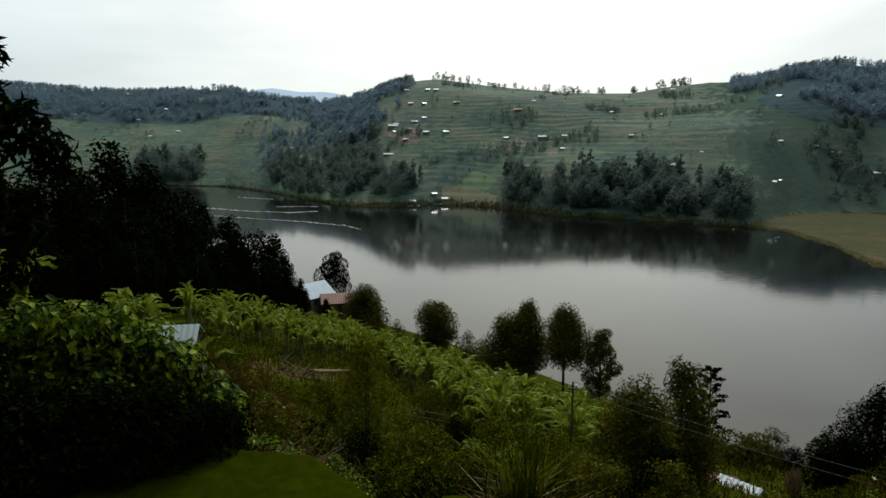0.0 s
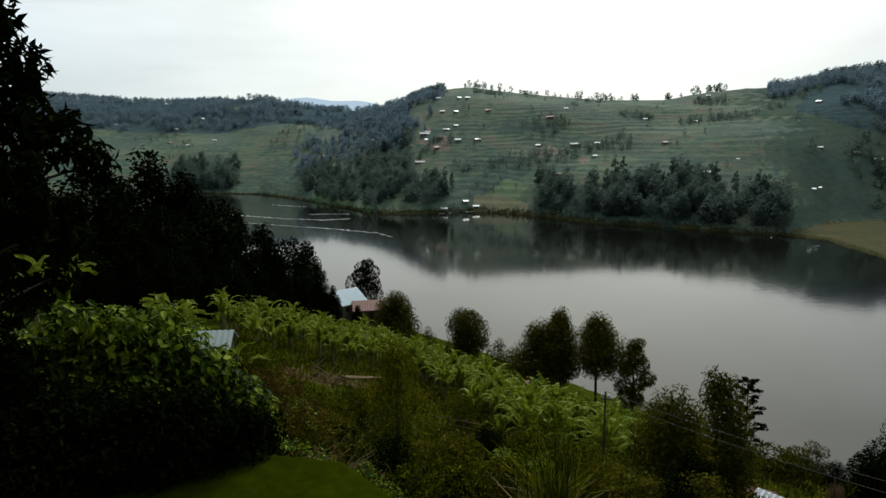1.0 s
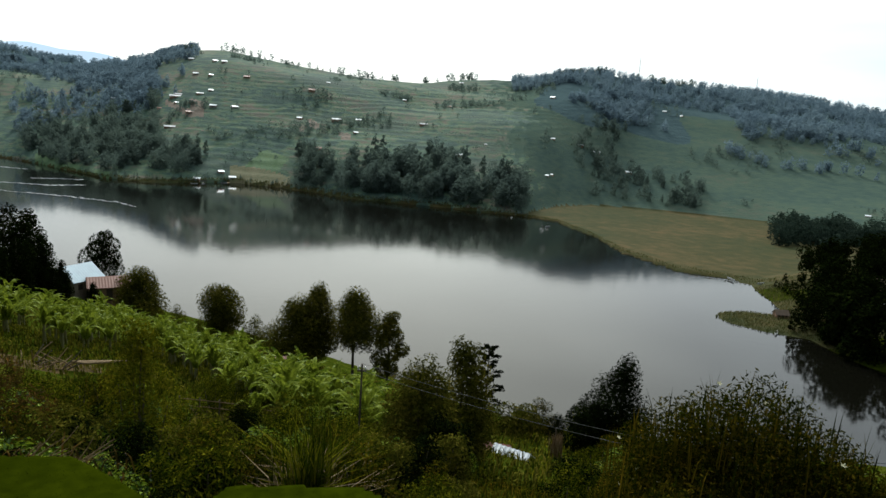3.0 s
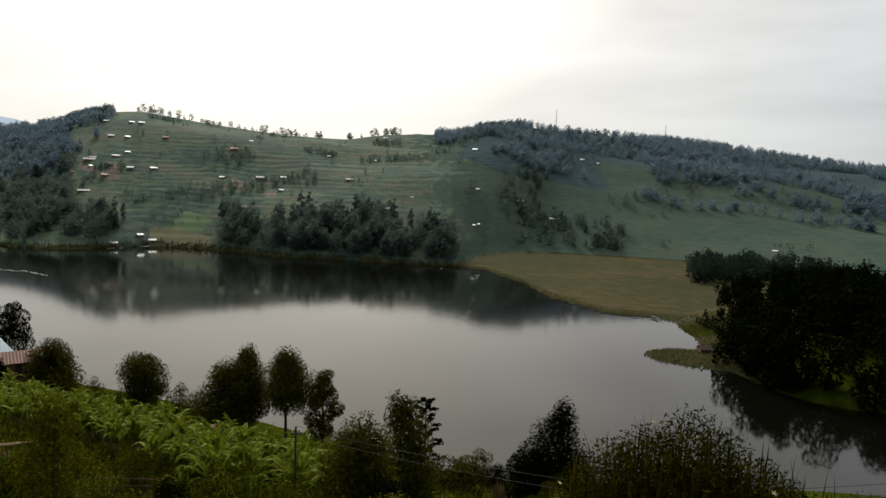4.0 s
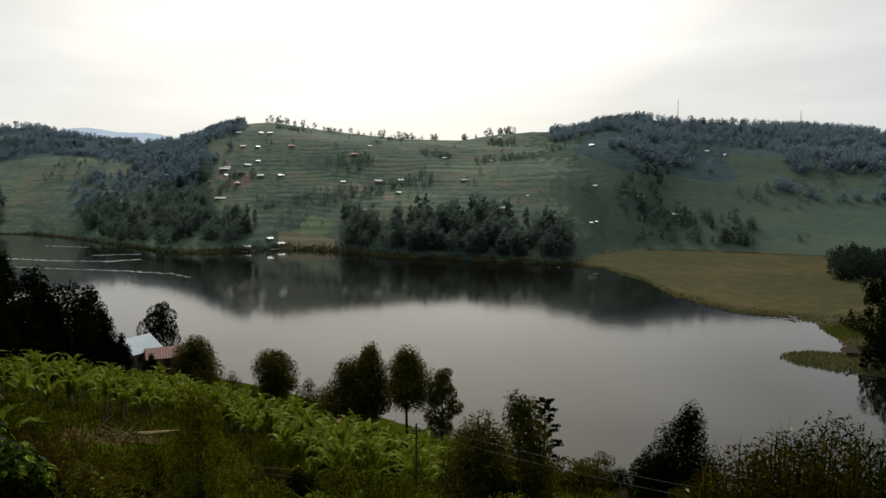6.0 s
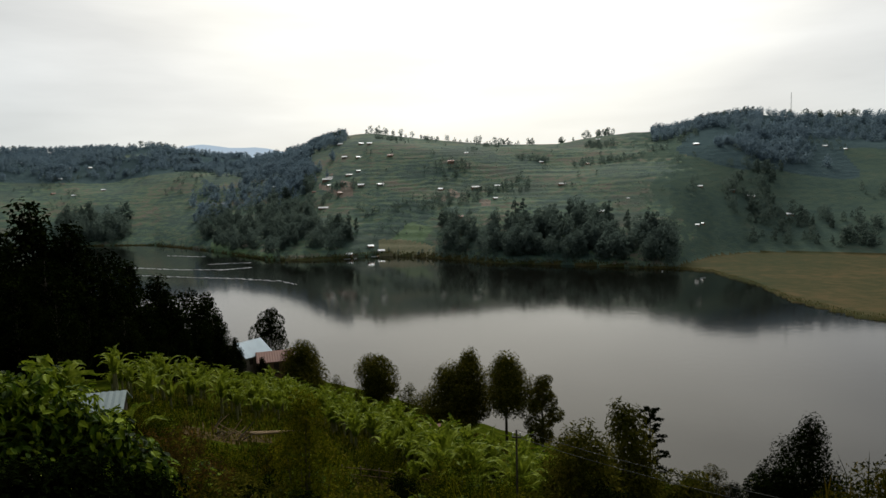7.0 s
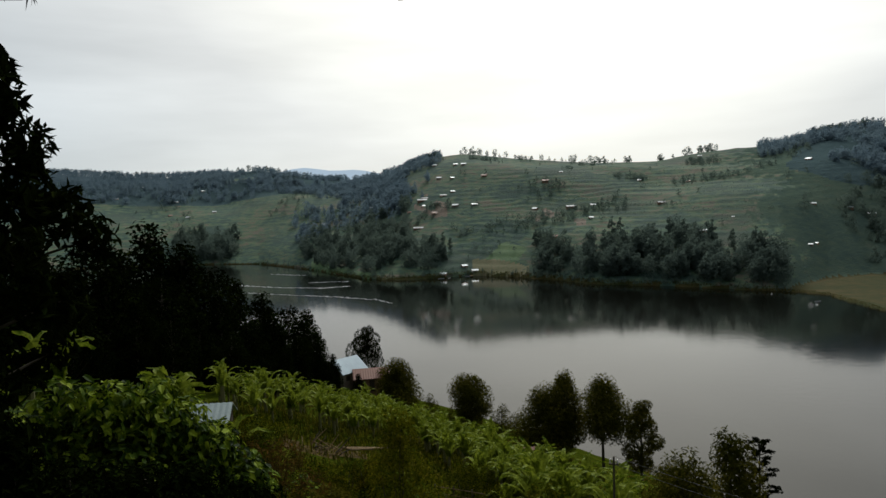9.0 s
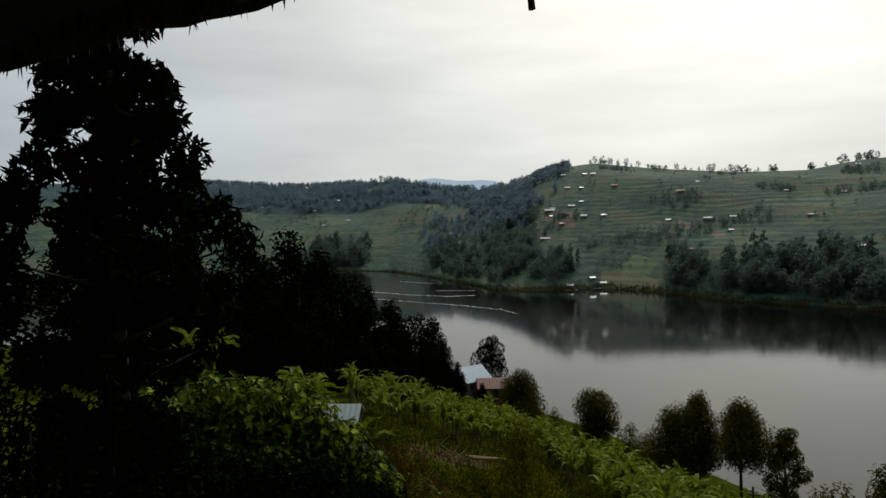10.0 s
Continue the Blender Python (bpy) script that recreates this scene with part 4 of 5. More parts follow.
def build_scrub():
    kinds = [
        make_shrub(410, 1.9, 2.3, 4200, 0.10, SCRUB, LEAF_OLIVE, "kite", 10, 0.0, "ball", 0.3),
        make_shrub(411, 1.5, 2.2, 3600, 0.11, SCRUB, LEAF_GUM, "kite", 10, 0.0, "ball", 0.4),
        make_shrub(412, 1.9, 1.8, 3600, 0.10, SCRUB, LEAF_RUSSET, "kite", 10, 0.0, "dome", 0.3),
        make_shrub(413, 1.3, 2.1, 3200, 0.12, SCRUB, LEAF_BRIGHT, "kite", 10, 0.0, "ball", 0.5),
        make_shrub(414, 1.6, 1.9, 3600, 0.10, SCRUB, LEAF_DARK, "kite", 10, 0.0, "dome", 0.4),
        make_shrub(415, 1.2, 1.6, 2600, 0.10, SCRUB, LEAF_OLIVE, "kite", 9, 0.0, "ball", 0.25),
    ]
    rng = np.random.default_rng(9)
    n = 0
    while n < 240:
        b, r = rng.uniform(-20, 40), rng.uniform(11.2, 44)
        if 34 < r and -17 < b < -8:
            continue
        if 22 < b < 31.5 and 15 < r < 40:
            continue
        if r > 30 and b > -16 and b < 14 and rng.uniform() < 0.6:
            continue
        if 12.5 < r < 24 and -14 < b < -2 and rng.uniform() < 0.35:
            continue
        src, s = kinds[n % 6], rng.uniform(0.6, 1.45) * (0.7 if r < 14 else 1.0)
        if n < 6:
            stand(src, b, r, 0, s)
        else:
            stand_copy(src, b, r, rng.uniform(0, 360), s)
        n += 1
    for o in scene.collection.objects:
        if o.get("label") == SCRUB:
            o["group"] = "scrub on the bank"


build_scrub()


def grass_patch(name, label, seed, b0, b1, r0, r1, n, length, width, material, lean=0.6, inside=None):
    rng = np.random.default_rng(seed)
    B = rng.uniform(b0, b1, n)
    R = np.sqrt(rng.uniform(r0 * r0, r1 * r1, n))
    if inside is not None:
        keep = inside(B, R)
        B, R = B[keep], R[keep]
    C = np.stack([np.sin(np.radians(B)) * R, np.cos(np.radians(B)) * R, height(B, R) - 0.02], 1)
    V, Fc = blades(rng, C, length, width, lean)
    tagged(part(name, mixed_mesh(name, V, Fc, [material])), label, "grass", kind="stuff")


grass_patch("lawn_grass", "short mown green lawn grass", 91, -22, 30, 5.2, 10, 40000, 0.03, 0.01, LAWN, 1.2, lambda b, r: r < np.interp(b, LAWN_B, LAWN_R))
grass_patch("bank_grass", "rough tall grass and weeds on the bank", 92, -22, 42, 9.4, 24, 9000, 0.45, 0.024, LEAF_OLIVE, 0.6, lambda b, r: r > np.interp(b, LAWN_B, LAWN_R) + 0.5)
grass_patch("bank_weeds", "dark weeds and herbs covering the bank", 93, -22, 60, 9.0, 26, 26000, 0.45, 0.035, LEAF_RUSSET, 0.9, lambda b, r: r > np.interp(b, LAWN_B, LAWN_R) + 0.4)
grass_patch("slope_grass", "green grass and herbs on the lower slope", 94, -22, 45, 24, 60, 34000, 0.4, 0.07, LEAF_OLIVE, 0.9, lambda b, r: ~((b > -16) & (b < -8.5) & (r > 39) & (r < 47)))
grass_patch("slope_herbs", "green leafy herbs below the banana garden", 95, -20, 45, 24, 95, 30000, 0.6, 0.09, LEAF_GUM, 0.8)


REED = matter("brown_reeds", [(0.05, 0.062, 0.02), (0.078, 0.08, 0.026), (0.115, 0.094, 0.036)], 0.03, 0.95, island=0.3, bump=0, through_light=0.5, spec=0.05)


def on_marsh(b, r):
    fs, ff = np.interp(b, FAR_B, FAR_SHORE), np.interp(b, FAR_B, FAR_FOOT)
    return (r > fs + 0.5) & (r < ff) & (height(b, r) > 0.02)


grass_patch("marsh_reeds", "brown and olive reeds covering the marsh", 101, 25, 50, 290, 560, 60000, 0.9, 0.22, REED, 1.0, lambda b, r: on_marsh(b, r) & (r < np.interp(b, FAR_B, FAR_SHORE) + 14))
grass_patch("spit_reeds", "reeds and grass on the low spit", 102, 40, 52, 205, 292, 16000, 0.9, 0.2, REED, 1.0, lambda b, r: (height(b, r) > 0.03) & (r < 292))
grass_patch("shore_reeds", "reeds along the far water line", 103, -13, 26, 440, 625, 60000, 1.6, 0.5, REED, 0.8, lambda b, r: np.abs(r - np.interp(b, FAR_B, FAR_SHORE) - 3) < 4.0)


def grass_tussock(b, r, top):
    rng = np.random.default_rng(96)
    root = new("grass_tussock")
    h = upto(b, r, top)
    C = rng.normal(size=(520, 3)) * np.array([0.2, 0.2, 0])
    V, Fc = blades(rng, C, h * 0.85, 0.034, 0.6)
    part("leaf_mass", mixed_mesh("leaf_mass", V, Fc, [LEAF_OLIVE]), None, root)
    C = rng.normal(size=(260, 3)) * np.array([0.28, 0.28, 0])
    V, Fc = blades(rng, C, h * 0.62, 0.035, 0.7)
    part("dry_leaf_mass", mixed_mesh("dry_leaf_mass", V, Fc, [STRAW]), None, root, "dry straw-coloured blades")
    tagged(root, "tall tussock of arching cane grass by the lawn", "grass")
    stand(root, b, r)


grass_tussock(7.9, 12.4, 49.85)
grass_tussock(10.6, 15.5, 48.3)


def frond_heap(b, r):
    """A heap of fallen dry fronds at the lawn's edge."""
    rng = np.random.default_rng(197)
    root = new("frond_heap")
    C = rng.normal(size=(150, 3)) * np.array([0.42, 0.22, 0.0])
    V, Fc = blades(rng, C, 0.62, 0.03, 1.0, 0.55)
    part("frond_mass", mixed_mesh("frond_mass", V, Fc, [LEAF_RUST]), None, root)
    for i in range(14):
        bm = bmesh.new()
        a, foot = rng.uniform(-0.6, 1.2), Vector((rng.uniform(-0.5, 0.5), rng.uniform(-0.2, 0.2), 0.05))
        limb(bm, foot, foot + Vector((math.cos(a) * 0.6, math.sin(a) * 0.2, rng.uniform(0.25, 0.6))), 0.012, 0.006, 5, 0.08, rng)
        part("stalk", bm, STRAW, root)
    tagged(root, "heap of dry reddish fronds at the edge of the lawn", "frond heap")
    stand(root, b, r)


frond_heap(-13.4, 9.9)
frond_heap(-15.8, 10.4)


# ---- the flowering thicket above the inlet ----
def build_mound():
    label = "tall thicket of fine-leaved herbs with small pale flowers"
    ring = [(math.cos(k * 0.628) * (0.05 if k % 2 else 0.02), math.sin(k * 0.628) * (0.05 if k % 2 else 0.02), 0.012 * (k % 2)) for k in range(10)]
    flower = from_arrays("flower", [(0, 0, 0), *ring], [(0, 1 + k, 1 + (k + 1) % 10) for k in range(10)], [FLOWER])
    kinds = []
    for i in range(4):
        rng = np.random.default_rng(500 + i)
        root = new("thicket")
        h, w = 4.0, 2.5
        k = dome_clumps(rng, h * 0.95, w, 0.0, 18, "dome")
        V, Fc = leaves(rng, clumped(rng, 30000, k, 0.3), 0.06, 0.02, 0.1)
        part("foliage", from_arrays("foliage", V, Fc, [LEAF_RUSSET]), None, root)
        ang, rad = rng.uniform(0, 6.28, 60), w * 0.4 * np.sqrt(rng.uniform(0, 1, 60))
        C = np.stack([np.cos(ang) * rad, np.sin(ang) * rad, h * (0.95 - 0.3 * (rad / w * 2) ** 2) - 0.75], 1)
        V, Fc = blades(rng, C, 0.8, 0.022, 0.3)
        part("stalk", mixed_mesh("stalk", V, Fc, [LEAF_RUSSET]), None, root)["kind"] = "stuff"
        for c in clumped(rng, 18, k, 1.04):
            part("flower", flower, None, root, "small pale yellow flower", Matrix.Translation(c + np.array([0, 0, 0.04])) @ pose(0, 0, 0, rng.uniform(-50, 50), rng.uniform(-50, 50), 0))
        tagged(root, label, "shrub", "thicket above the inlet")
        kinds.append(root)
    spots = [(38.0, 13.5, 49.7), (40.6, 13.2, 50.6), (43.4, 13, 51.15), (46.2, 12.8, 51.25), (49.0, 12.6, 51.15), (51.8, 12.5, 50.9), (54.6, 12.5, 50.6), (57.6, 12.5, 50.3), (60.8, 12.5, 50.1), (41.0, 10.8, 49.7), (45.0, 10.4, 50.0), (49.2, 10.2, 50.1), (53.4, 10.2, 49.9), (57.6, 10, 49.8), (36.4, 11.6, 48.5), (33.0, 11.4, 47.9)]
    for i, (b, r, top) in enumerate(spots):
        s = upto(b, r, top) / 4.0
        if i < 4:
            stand(kinds[i], b, r, 0, s)
        else:
            stand_copy(kinds[i % 4], b, r, 70 * i, s)


build_mound()


THATCH_PALE = matter("weathered_thatch", [(0.10, 0.07, 0.05), (0.15, 0.11, 0.08), (0.2, 0.15, 0.11)], 2, 0.95)
TIN_PALE = tin("pale_tin", (0.36, 0.42, 0.41))


# ---- near houses, fence, power line, sticks ----
def set_house(w, d, h, rise, wall, roof, label, b, r, top, turn):
    ob = make_house(w, d, h, rise, wall, roof, label, 0.3)
    p = at(b, r)
    ob.matrix_basis = pose(p.x, p.y, top - h - rise, 0, 0, turn)


set_house(2.6, 2.6, 2.0, 0.8, WOOD_DARK, TIN_PALE, "small hut with a pale tin roof behind the bananas", -21.5, 48, 42.3, 8)
set_house(5.6, 5.8, 2.6, 2.0, LIME, TIN_BLUE, "house with a pale blue tin roof among dark trees", -10.4, 124, 28.3, 50)
set_house(6.0, 4.6, 2.4, 1.2, MUD, TIN_RUST, "house with a rusty red tin roof beside the lake", -8.2, 121, 26.8, 12)
set_house(1.5, 1.5, 1.5, 0.5, MUD, TIN_WHITE, "low hut with a bright tin roof on the slope", 26.3, 33.5, 38.5, -48)
set_house(1.5, 1.4, 1.4, 0.45, MUD, TIN_RUST, "low hut with a rusty tin roof on the slope", 24.4, 34.0, 38.45, -30)
set_house(3.2, 2.6, 1.9, 0.6, MUD, TIN_RUST, "small brick hut with a rusty roof between gum trees", 4.5, 76, 27.5, 10)


def straw_stook(b, r):
    rng = np.random.default_rng(97)
    root = new("straw_stook")
    C = rng.normal(size=(260, 3)) * np.array([0.16, 0.16, 0])
    V, Fc = blades(rng, C, 1.35, 0.05, 0.25)
    part("stalks", mixed_mesh("stalks", V, Fc, [STRAW]), None, root)
    bm = bmesh.new()
    limb(bm, (-0.12, 0, -0.2), (-0.15, 0, 1.75), 0.03, 0.025, 6)
    part("stake", bm, BARK, root)
    tagged(root, "pale stook of dry stalks leaning on a stake", "stook")
    stand(root, b, r)


straw_stook(30.2, 36)


def stick_pile(b, r):
    rng = np.random.default_rng(98)
    root = new("stick_pile")
    for i in range(26):
        a = rng.uniform(0, 6.28)
        bm = bmesh.new()
        foot = Vector((rng.uniform(-0.9, 0.9), rng.uniform(-0.7, 0.7), rng.uniform(-0.1, 0.25)))
        limb(bm, foot, foot + Vector((math.cos(a) * rng.uniform(0.5, 1.3), math.sin(a) * rng.uniform(0.4, 0.9), rng.uniform(0.15, 0.75))), 0.035, 0.02, 5, 0.08, rng)
        part("stick", bm, STRAW if i % 3 else BARK, root)
    for i in range(5):
        bm = bmesh.new()
        limb(bm, (0.8 + 0.1 * i, -0.3 - 0.1 * i, 0.25), (3.2, -0.5 - 0.12 * i, 0.05 + 0.05 * i), 0.05, 0.03, 5, 0.05, rng)
        part("pole", bm, STRAW, root)
    tagged(root, "leaning pile of dry sticks and poles on the slope", "stick pile")
    stand(root, b, r, 12, 1.4)


stick_pile(-12.4, 43)


def make_fence():
    """A rough two-rail fence of poles below the banana garden."""
    root = new("fence")
    spots = [(-3.0 + 1.6 * i, 34 - 0.25 * i) for i in range(10)]
    tops = []
    for b, r in spots:
        p = at(b, r)
        z = ground_z(p)
        bm = bmesh.new()
        limb(bm, (p.x, p.y, z - 0.3), (p.x, p.y, z + 0.95), 0.04, 0.035, 6)
        part("post", bm, BARK, root)
        tops.append(Vector((p.x, p.y, z)))
    for a, c in zip(tops, tops[1:]):
        for h in (0.5, 0.85):
            bm = bmesh.new()
            limb(bm, a + Vector((0, -0.06, h)), c + Vector((0, -0.06, h)), 0.028, 0.024, 6)
            part("rail", bm, STRAW, root)
    tagged(root, "rough pole fence with two rails across the slope", "fence")


make_fence()


def cable(name, a, c, sag, radius, material, parent):
    """A sagging wire from a to c, as one thin tube."""
    side = (c - a).cross(Vector((0, 0, 1))).normalized()
    up = Vector((0, 0, 1))
    m, k = 24, 5
    V, Fc = [], []
    for i in range(m + 1):
        u = i / m
        p = a.lerp(c, u) - up * sag * 4 * u * (1 - u)
        V += [p + (side * math.cos(t) + up * math.sin(t)) * radius for t in (2 * math.pi * q / k for q in range(k))]
        if i:
            Fc += [(k * (i - 1) + q, k * (i - 1) + (q + 1) % k, k * i + (q + 1) % k, k * i + q) for q in range(k)]
    part(name, from_arrays(name, [tuple(p) for p in V], Fc, [material]), None, parent)


WIRE = matter("weathered_wire", [(0.07, 0.07, 0.065), (0.12, 0.12, 0.11)], 2, 0.7, 0.2, 0)
CERAMIC = matter("white_ceramic", [(0.6, 0.6, 0.58), (0.75, 0.75, 0.73)], 5, 0.3, 0, 0)


def make_power_line():
    tops = []
    for b, r, z in ((12.3, 24, 46.1), (44.5, 16, 48.0), (75.0, 26, 49.0)):
        p = at(b, r)
        g = ground_z(p)
        root = new("power_pole")
        root.matrix_basis = pose(p.x, p.y, g, 0, 0, -b)
        bm = bmesh.new()
        limb(bm, (0, 0, -0.5), (0, 0, z - g), 0.045, 0.035, 8)
        part("pole", bm, BARK, root)
        bm = bmesh.new()
        box(bm, -0.17, -0.03, z - g - 0.3, 0.17, 0.03, z - g - 0.24)
        part("crossarm", bm, BARK, root)
        for s in (-0.13, 0.13):
            bm = bmesh.new()
            limb(bm, (s, 0, z - g - 0.24), (s, 0, z - g - 0.1), 0.03, 0.02, 8)
            part("insulator", bm, CERAMIC, root, "white ceramic insulator")
        tagged(root, "wooden power pole with a short crossarm", "power pole", "poles of the power line")
        tops.append(Vector((p.x, p.y, z - 0.12)))
    for a, c in zip(tops, tops[1:]):
        root = new("power_cable")
        for s in (-0.13, 0.13):
            o = Vector((0.2 * s, s * 0.3, s * 0.9))
            cable("wire", a + o, c + o, 0.2, 0.007, WIRE, root)
        tagged(root, "pair of thin grey power wires over the slope", "power line")


make_power_line()


# ---- the thatched eave overhead ----
def build_hut():
    root = new("thatched_roof")
    rng = np.random.default_rng(99)
    a, c = Vector((-4.6, 3.15, 55.67)), Vector((1.6, 0.98, 55.655))
    way = (c - a).normalized()
    back = Vector((way.y, -way.x, 0))
    if back.y > 0:
        back = -back
    bm = bmesh.new()
    rows, n = [], 60
    for lift, depth, ragged in ((0.0, 0.0, 1.0), (0.16, 0.02, 0.4), (2.0, 2.8, 0.1), (1.82, 2.85, 0.0), (0.05, 0.35, 0.1)):
        ring = []
        for i in range(n + 1):
            p = a.lerp(c, i / n) + back * depth + Vector((0, 0, lift))
            p += Vector((0, 0, 1)) * 0.05 * ragged * noise.noise(p * 3.1) - back * 0.05 * ragged * noise.noise(p * 4.7 + Vector((9, 0, 0)))
            ring.append(bm.verts.new(p))
        rows.append(ring)
    for p, q in zip(rows, rows[1:] + rows[:1]):
        for i in range(n):
            bm.faces.new((p[i], p[i + 1], q[i + 1], q[i]))
    bmesh.ops.recalc_face_normals(bm, faces=bm.faces)
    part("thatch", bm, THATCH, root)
    m = 1500
    u = rng.uniform(0, 1, m)
    tuft = np.array([noise.noise(Vector((t * 19.0, 3.0, 0.0))) for t in u])
    C = np.array([a.lerp(c, t) for t in u]) + np.outer(rng.uniform(0.0, 0.2, m), np.array(back)) + np.array([0, 0, 0.06])
    V, Fc = blades(rng, C, 0.10, 0.015, 0.25, -1.0)
    V = V.reshape(m, 5, 3)
    V[:, 2:, 2] -= (np.clip(tuft, 0, 1) * 0.07)[:, None] * np.array([0.6, 0.6, 1.0])
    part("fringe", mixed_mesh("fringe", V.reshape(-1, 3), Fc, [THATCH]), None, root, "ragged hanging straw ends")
    bm = bmesh.new()
    p = a.lerp(c, 0.7185)
    limb(bm, p + Vector((0, 0, 0.03)), p + Vector((0.02, 0.0, -0.17)), 0.006, 0.009, 5)
    part("loose_stalk", bm, THATCH, root)
    for t in (0.1, 0.35, 0.6, 0.85):
        p = a.lerp(c, t)
        bm = bmesh.new()
        limb(bm, p + back * 0.12 + Vector((0, 0, -0.02)), p + back * 2.9 + Vector((0, 0, 1.78)), 0.035, 0.04, 6)
        part("rafter", bm, BARK, root)
    tagged(root, "dark old thatched roof with a ragged eave", "thatched roof")
    # the posts that carry it and the deck under it
    deck = new("veranda_deck")
    g = 50.5
    for i in range(16):
        bm = bmesh.new()
        x = -4.2 + 0.36 * i
        box(bm, x, -2.6, 53.32, x + 0.34, 0.55, 53.38)
        part("plank", bm, BARK, deck)
    for x, y in ((-4.0, 0.4), (1.4, 0.4), (-4.0, -2.4), (1.4, -2.4)):
        bm = bmesh.new()
        limb(bm, (x, y, g - 0.3), (x, y, 53.32), 0.09, 0.08, 8)
        part("post", bm, BARK, deck)
    tagged(deck, "raised wooden veranda deck on posts", "deck")
    for x, y, z in ((-3.6, -0.16, 57.48), (-1.6, -0.86, 57.48), (0.4, -1.56, 57.48)):
        bm = bmesh.new()
        limb(bm, (x, y, 53.38), (x, y, z), 0.07, 0.06, 8)
        tagged(part("roof_post", bm, BARK), "round wooden post carrying the thatched roof", "post", "roof posts")


build_hut()


# ---- masts, wakes, distance ----
def mast(b, r, h):
    root = new("radio_mast")
    bm = bmesh.new()
    for i in range(3):
        t = 2.1 * i
        limb(bm, (math.cos(t) * 1.0, math.sin(t) * 1.0, -1), (math.cos(t) * 0.25, math.sin(t) * 0.25, h), 0.16, 0.1, 5)
    for i in range(10):
        z = h * i / 10
        box(bm, -0.8 + 0.05 * i, -0.07, z, 0.8 - 0.05 * i, 0.07, z + 0.14)
    part("lattice", bm, WIRE, root)
    tagged(root, "slim grey lattice radio mast on the skyline", "mast")
    stand(root, b, r)


mast(33.5, ridge_r(33.5) - 3, 32)
mast(42.2, ridge_r(42.2) - 3, 26)

FOAM = matter("foam", [(0.35, 0.36, 0.36), (0.55, 0.56, 0.56), (0.7, 0.7, 0.7)], 0.2, 0.5, bump=0.3, bump_scale=1.0)


def wake(points, width, seed):
    """A low, broken ridge of foam-flecked water along a boat's wake."""
    rng = np.random.default_rng(seed)
    bm = bmesh.new()
    for (b0, r0), (b1, r1) in zip(points, points[1:]):
        a, c = at(b0, r0), at(b1, r1)
        n = int((c - a).length / 2.2) + 1
        for i in range(n):
            p = a.lerp(c, (i + rng.uniform(-0.4, 0.4)) / n)
            d = (c - a).normalized()
            o = Vector((-d.y, d.x, 0))
            l, w = rng.uniform(1.2, 3.4), width * rng.uniform(0.2, 1.0)
            p = p + o * rng.uniform(-1.6, 1.6)
            q = [p - d * l, p - o * w * 0.5, p + d * l, p + o * w * 0.5]
            v = [bm.verts.new((t.x, t.y, 0.01)) for t in q]
            top = bm.verts.new((p.x, p.y, 0.12 + 0.1 * width))
            for k in range(4):
                bm.faces.new((v[k], v[(k + 1) % 4], top))
    tagged(part("boat_wake", bm, FOAM), "pale broken boat wake on the lake", "wake", kind="stuff")


wake([(-19.3, 560), (-15.5, 520), (-12, 500), (-9.8, 505)], 1.3, 1)
wake([(-18.5, 500), (-15, 470), (-11, 445), (-7.5, 420), (-6.0, 400)], 1.0, 2)
wake([(-16.0, 640), (-13.2, 610)], 0.8, 3)
wake([(-13.0, 545), (-9.6, 540)], 0.8, 4)


def build_distance():
    """A pale far mountain range beyond the hills."""
    V, Fc = [], []
    for i in range(121):
        b = -40 + i * 1.0
        el = (3.25 if b < -5 else 2.4) + 0.45 * math.sin(b * 0.31 + 2.2) * math.sin(b * 0.11) + 0.12 * math.sin(b * 1.3)
        p = at(b, 4400)
        V += [(p.x, p.y, -50), (p.x, p.y, 55 + 4400 * math.tan(radians(el)))]
        if i:
            k = 2 * i
            Fc.append((k - 2, k, k + 1, k - 1))
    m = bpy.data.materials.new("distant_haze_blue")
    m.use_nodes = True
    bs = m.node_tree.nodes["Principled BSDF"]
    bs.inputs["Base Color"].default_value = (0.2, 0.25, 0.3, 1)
    # the mountains glow pale blue to imitate haze in front of them
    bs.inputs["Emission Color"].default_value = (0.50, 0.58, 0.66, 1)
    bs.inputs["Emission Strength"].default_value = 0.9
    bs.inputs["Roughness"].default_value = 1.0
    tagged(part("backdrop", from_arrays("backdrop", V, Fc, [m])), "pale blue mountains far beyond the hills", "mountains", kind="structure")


build_distance()


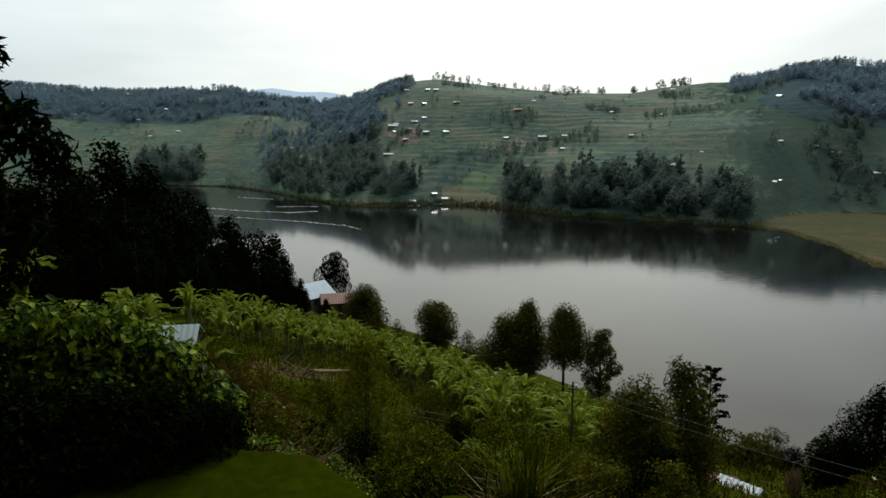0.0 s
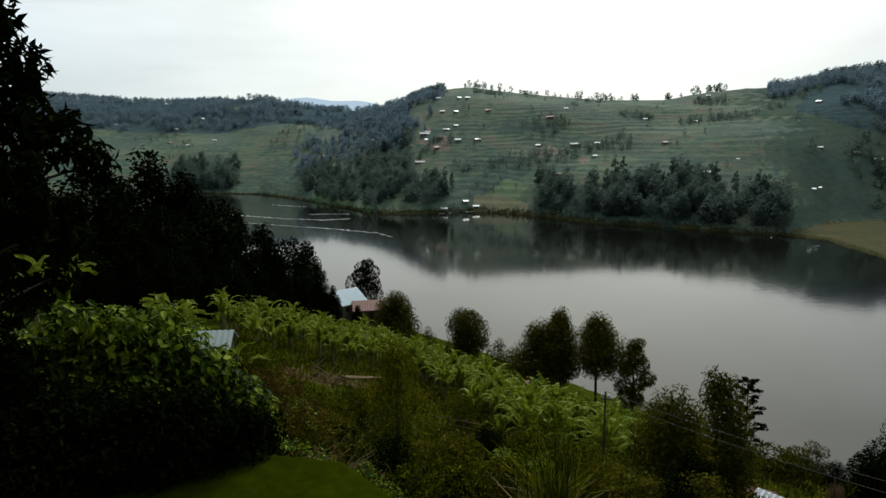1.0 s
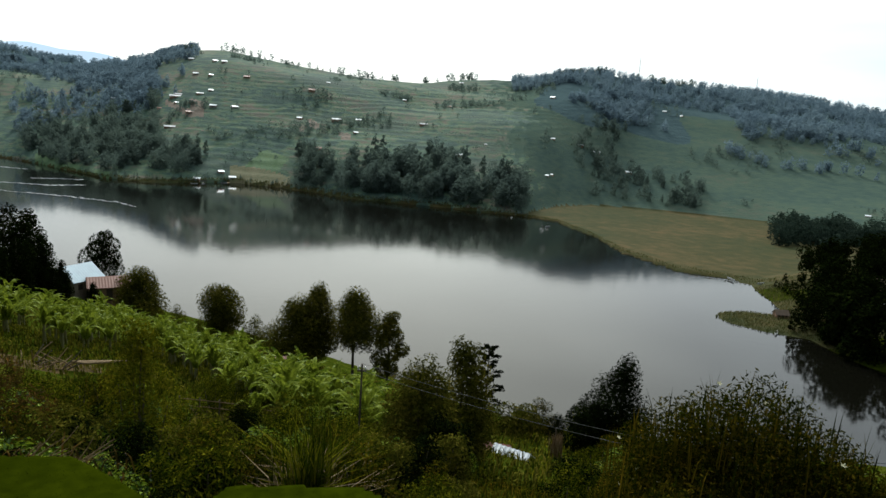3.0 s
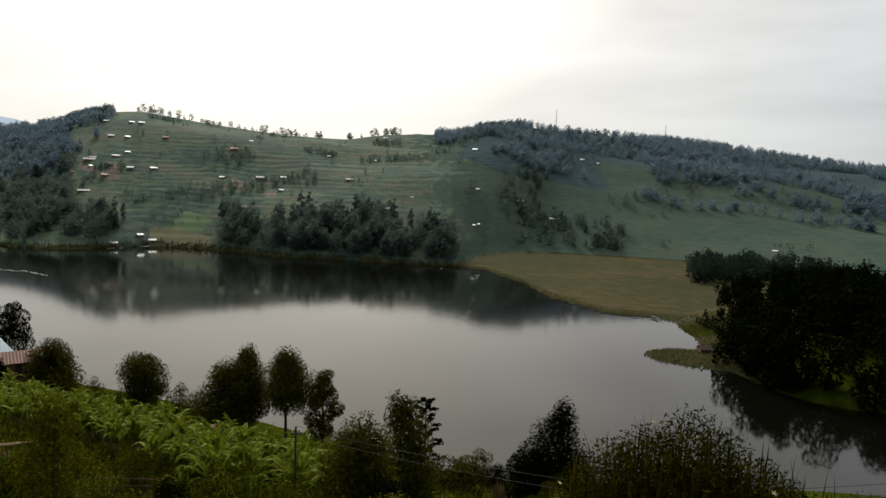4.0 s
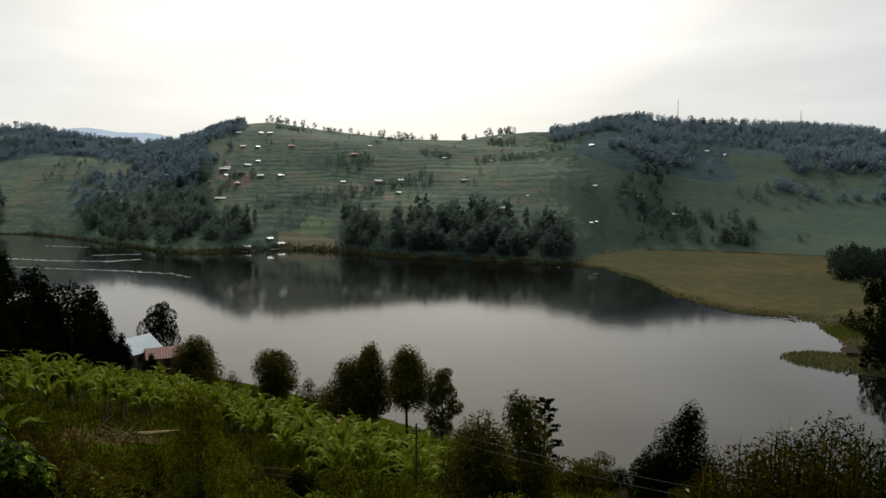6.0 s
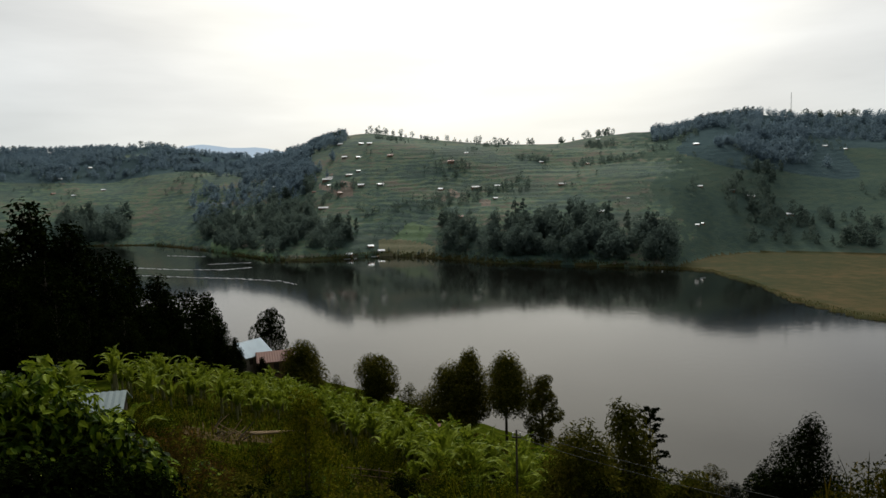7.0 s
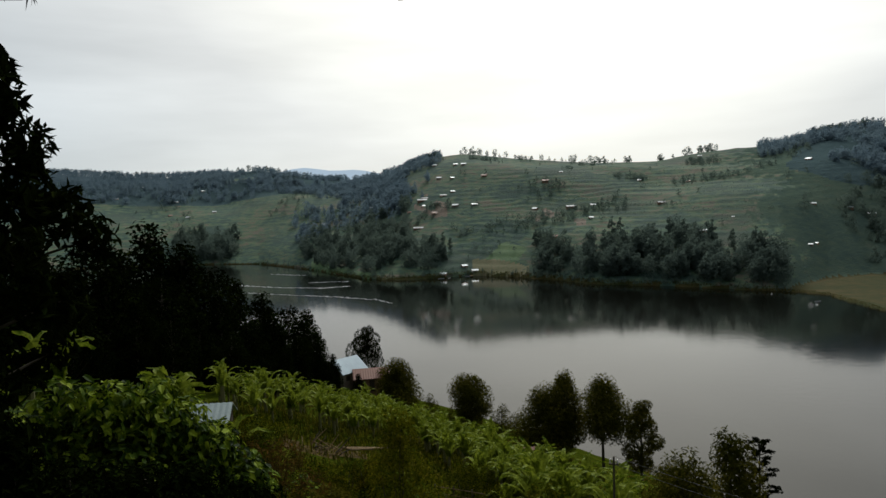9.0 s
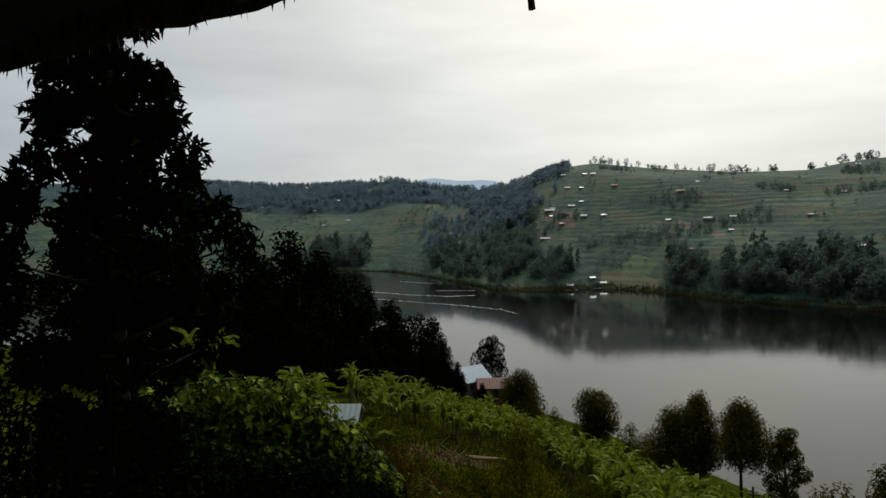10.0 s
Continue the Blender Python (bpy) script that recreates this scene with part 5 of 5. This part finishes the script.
# ---- canoes, landing stage and the houses on the headland ----
def make_canoe():
    """A dugout canoe: a hollow hull with pointed ends and two thwarts."""
    root = new("canoe")
    n = 13
    V, Fc = [], []
    for i in range(n):
        u = i / (n - 1)
        x = -2.6 + 5.2 * u
        w = 0.42 * math.sin(math.pi * min(max(u, 0.02), 0.98)) ** 0.6
        z = 0.12 * (2 * u - 1) ** 2
        V += [(x, -w, 0.34 + z), (x, -w * 0.7, -0.05), (x, w * 0.7, -0.05), (x, w, 0.34 + z), (x, w * 0.85, 0.33 + z), (x, w * 0.55, 0.04), (x, -w * 0.55, 0.04), (x, -w * 0.85, 0.33 + z)]
        if i:
            k = 8 * i
            Fc += [(k - 8 + j, k - 8 + (j + 1) % 8, k + (j + 1) % 8, k + j) for j in range(8)]
    part("hull", from_arrays("hull", V, Fc, [TIN_GREY]), None, root)
    for x in (-0.9, 0.9):
        bm = bmesh.new()
        box(bm, x - 0.1, -0.36, 0.22, x + 0.1, 0.36, 0.26)
        part("thwart", bm, BARK, root)
    tagged(root, "narrow pale canoe lying at the lake edge", "canoe", "canoes along the shore")
    return root


def build_boats():
    spots = [(-1.9, 533, 20), (-1.2, 534, 70), (0.4, 545, 10), (24.4, 431, 60), (27.5, 405, 30), (42.4, 301, 80), (44.6, 297, 15), (46.2, 223, 40)]
    first = make_canoe()
    for i, (b, r, turn) in enumerate(spots):
        p = at(b, r)
        z = max(0.03, ground_z(p) + 0.05)
        if i:
            copy_thing(first, pose(p.x, p.y, z, 0, 0, turn))
        else:
            first.matrix_basis = pose(p.x, p.y, z, 0, 0, turn)


build_boats()


def landing_stage(b, r):
    root = new("landing_stage")
    for i in range(9):
        bm = bmesh.new()
        box(bm, -1.0, -i * 0.9, 0.55, 1.0, -i * 0.9 + 0.84, 0.62)
        part("plank", bm, STRAW, root)
    for i in range(4):
        for x in (-0.9, 0.9):
            bm = bmesh.new()
            limb(bm, (x, -i * 2.3, -2.0), (x, -i * 2.3, 0.9), 0.08, 0.07, 6)
            part("post", bm, BARK, root)
    p = at(b, r)
    root.matrix_basis = pose(p.x, p.y, 0, 0, 0, -b)
    tagged(root, "small plank landing stage on posts at the shore", "landing stage")


landing_stage(0.7, 548)
set_house(5.5, 4.5, 2.2, 2.2, MUD, THATCH_PALE, "thatched brown hut among headland trees", 52.1, 275, ground_z(at(52.1, 275)) + 4.2, -40)
set_house(6.0, 4.5, 2.4, 1.3, MUD, TIN_GREY, "house with a grey tin roof on the headland", 52.2, 249, ground_z(at(52.2, 249)) + 3.5, -50)
set_house(4.0, 3.0, 1.6, 1.2, MUD, THATCH_PALE, "low brown boat shelter on the grassy spit", 46.3, 244, 3.2, -20)
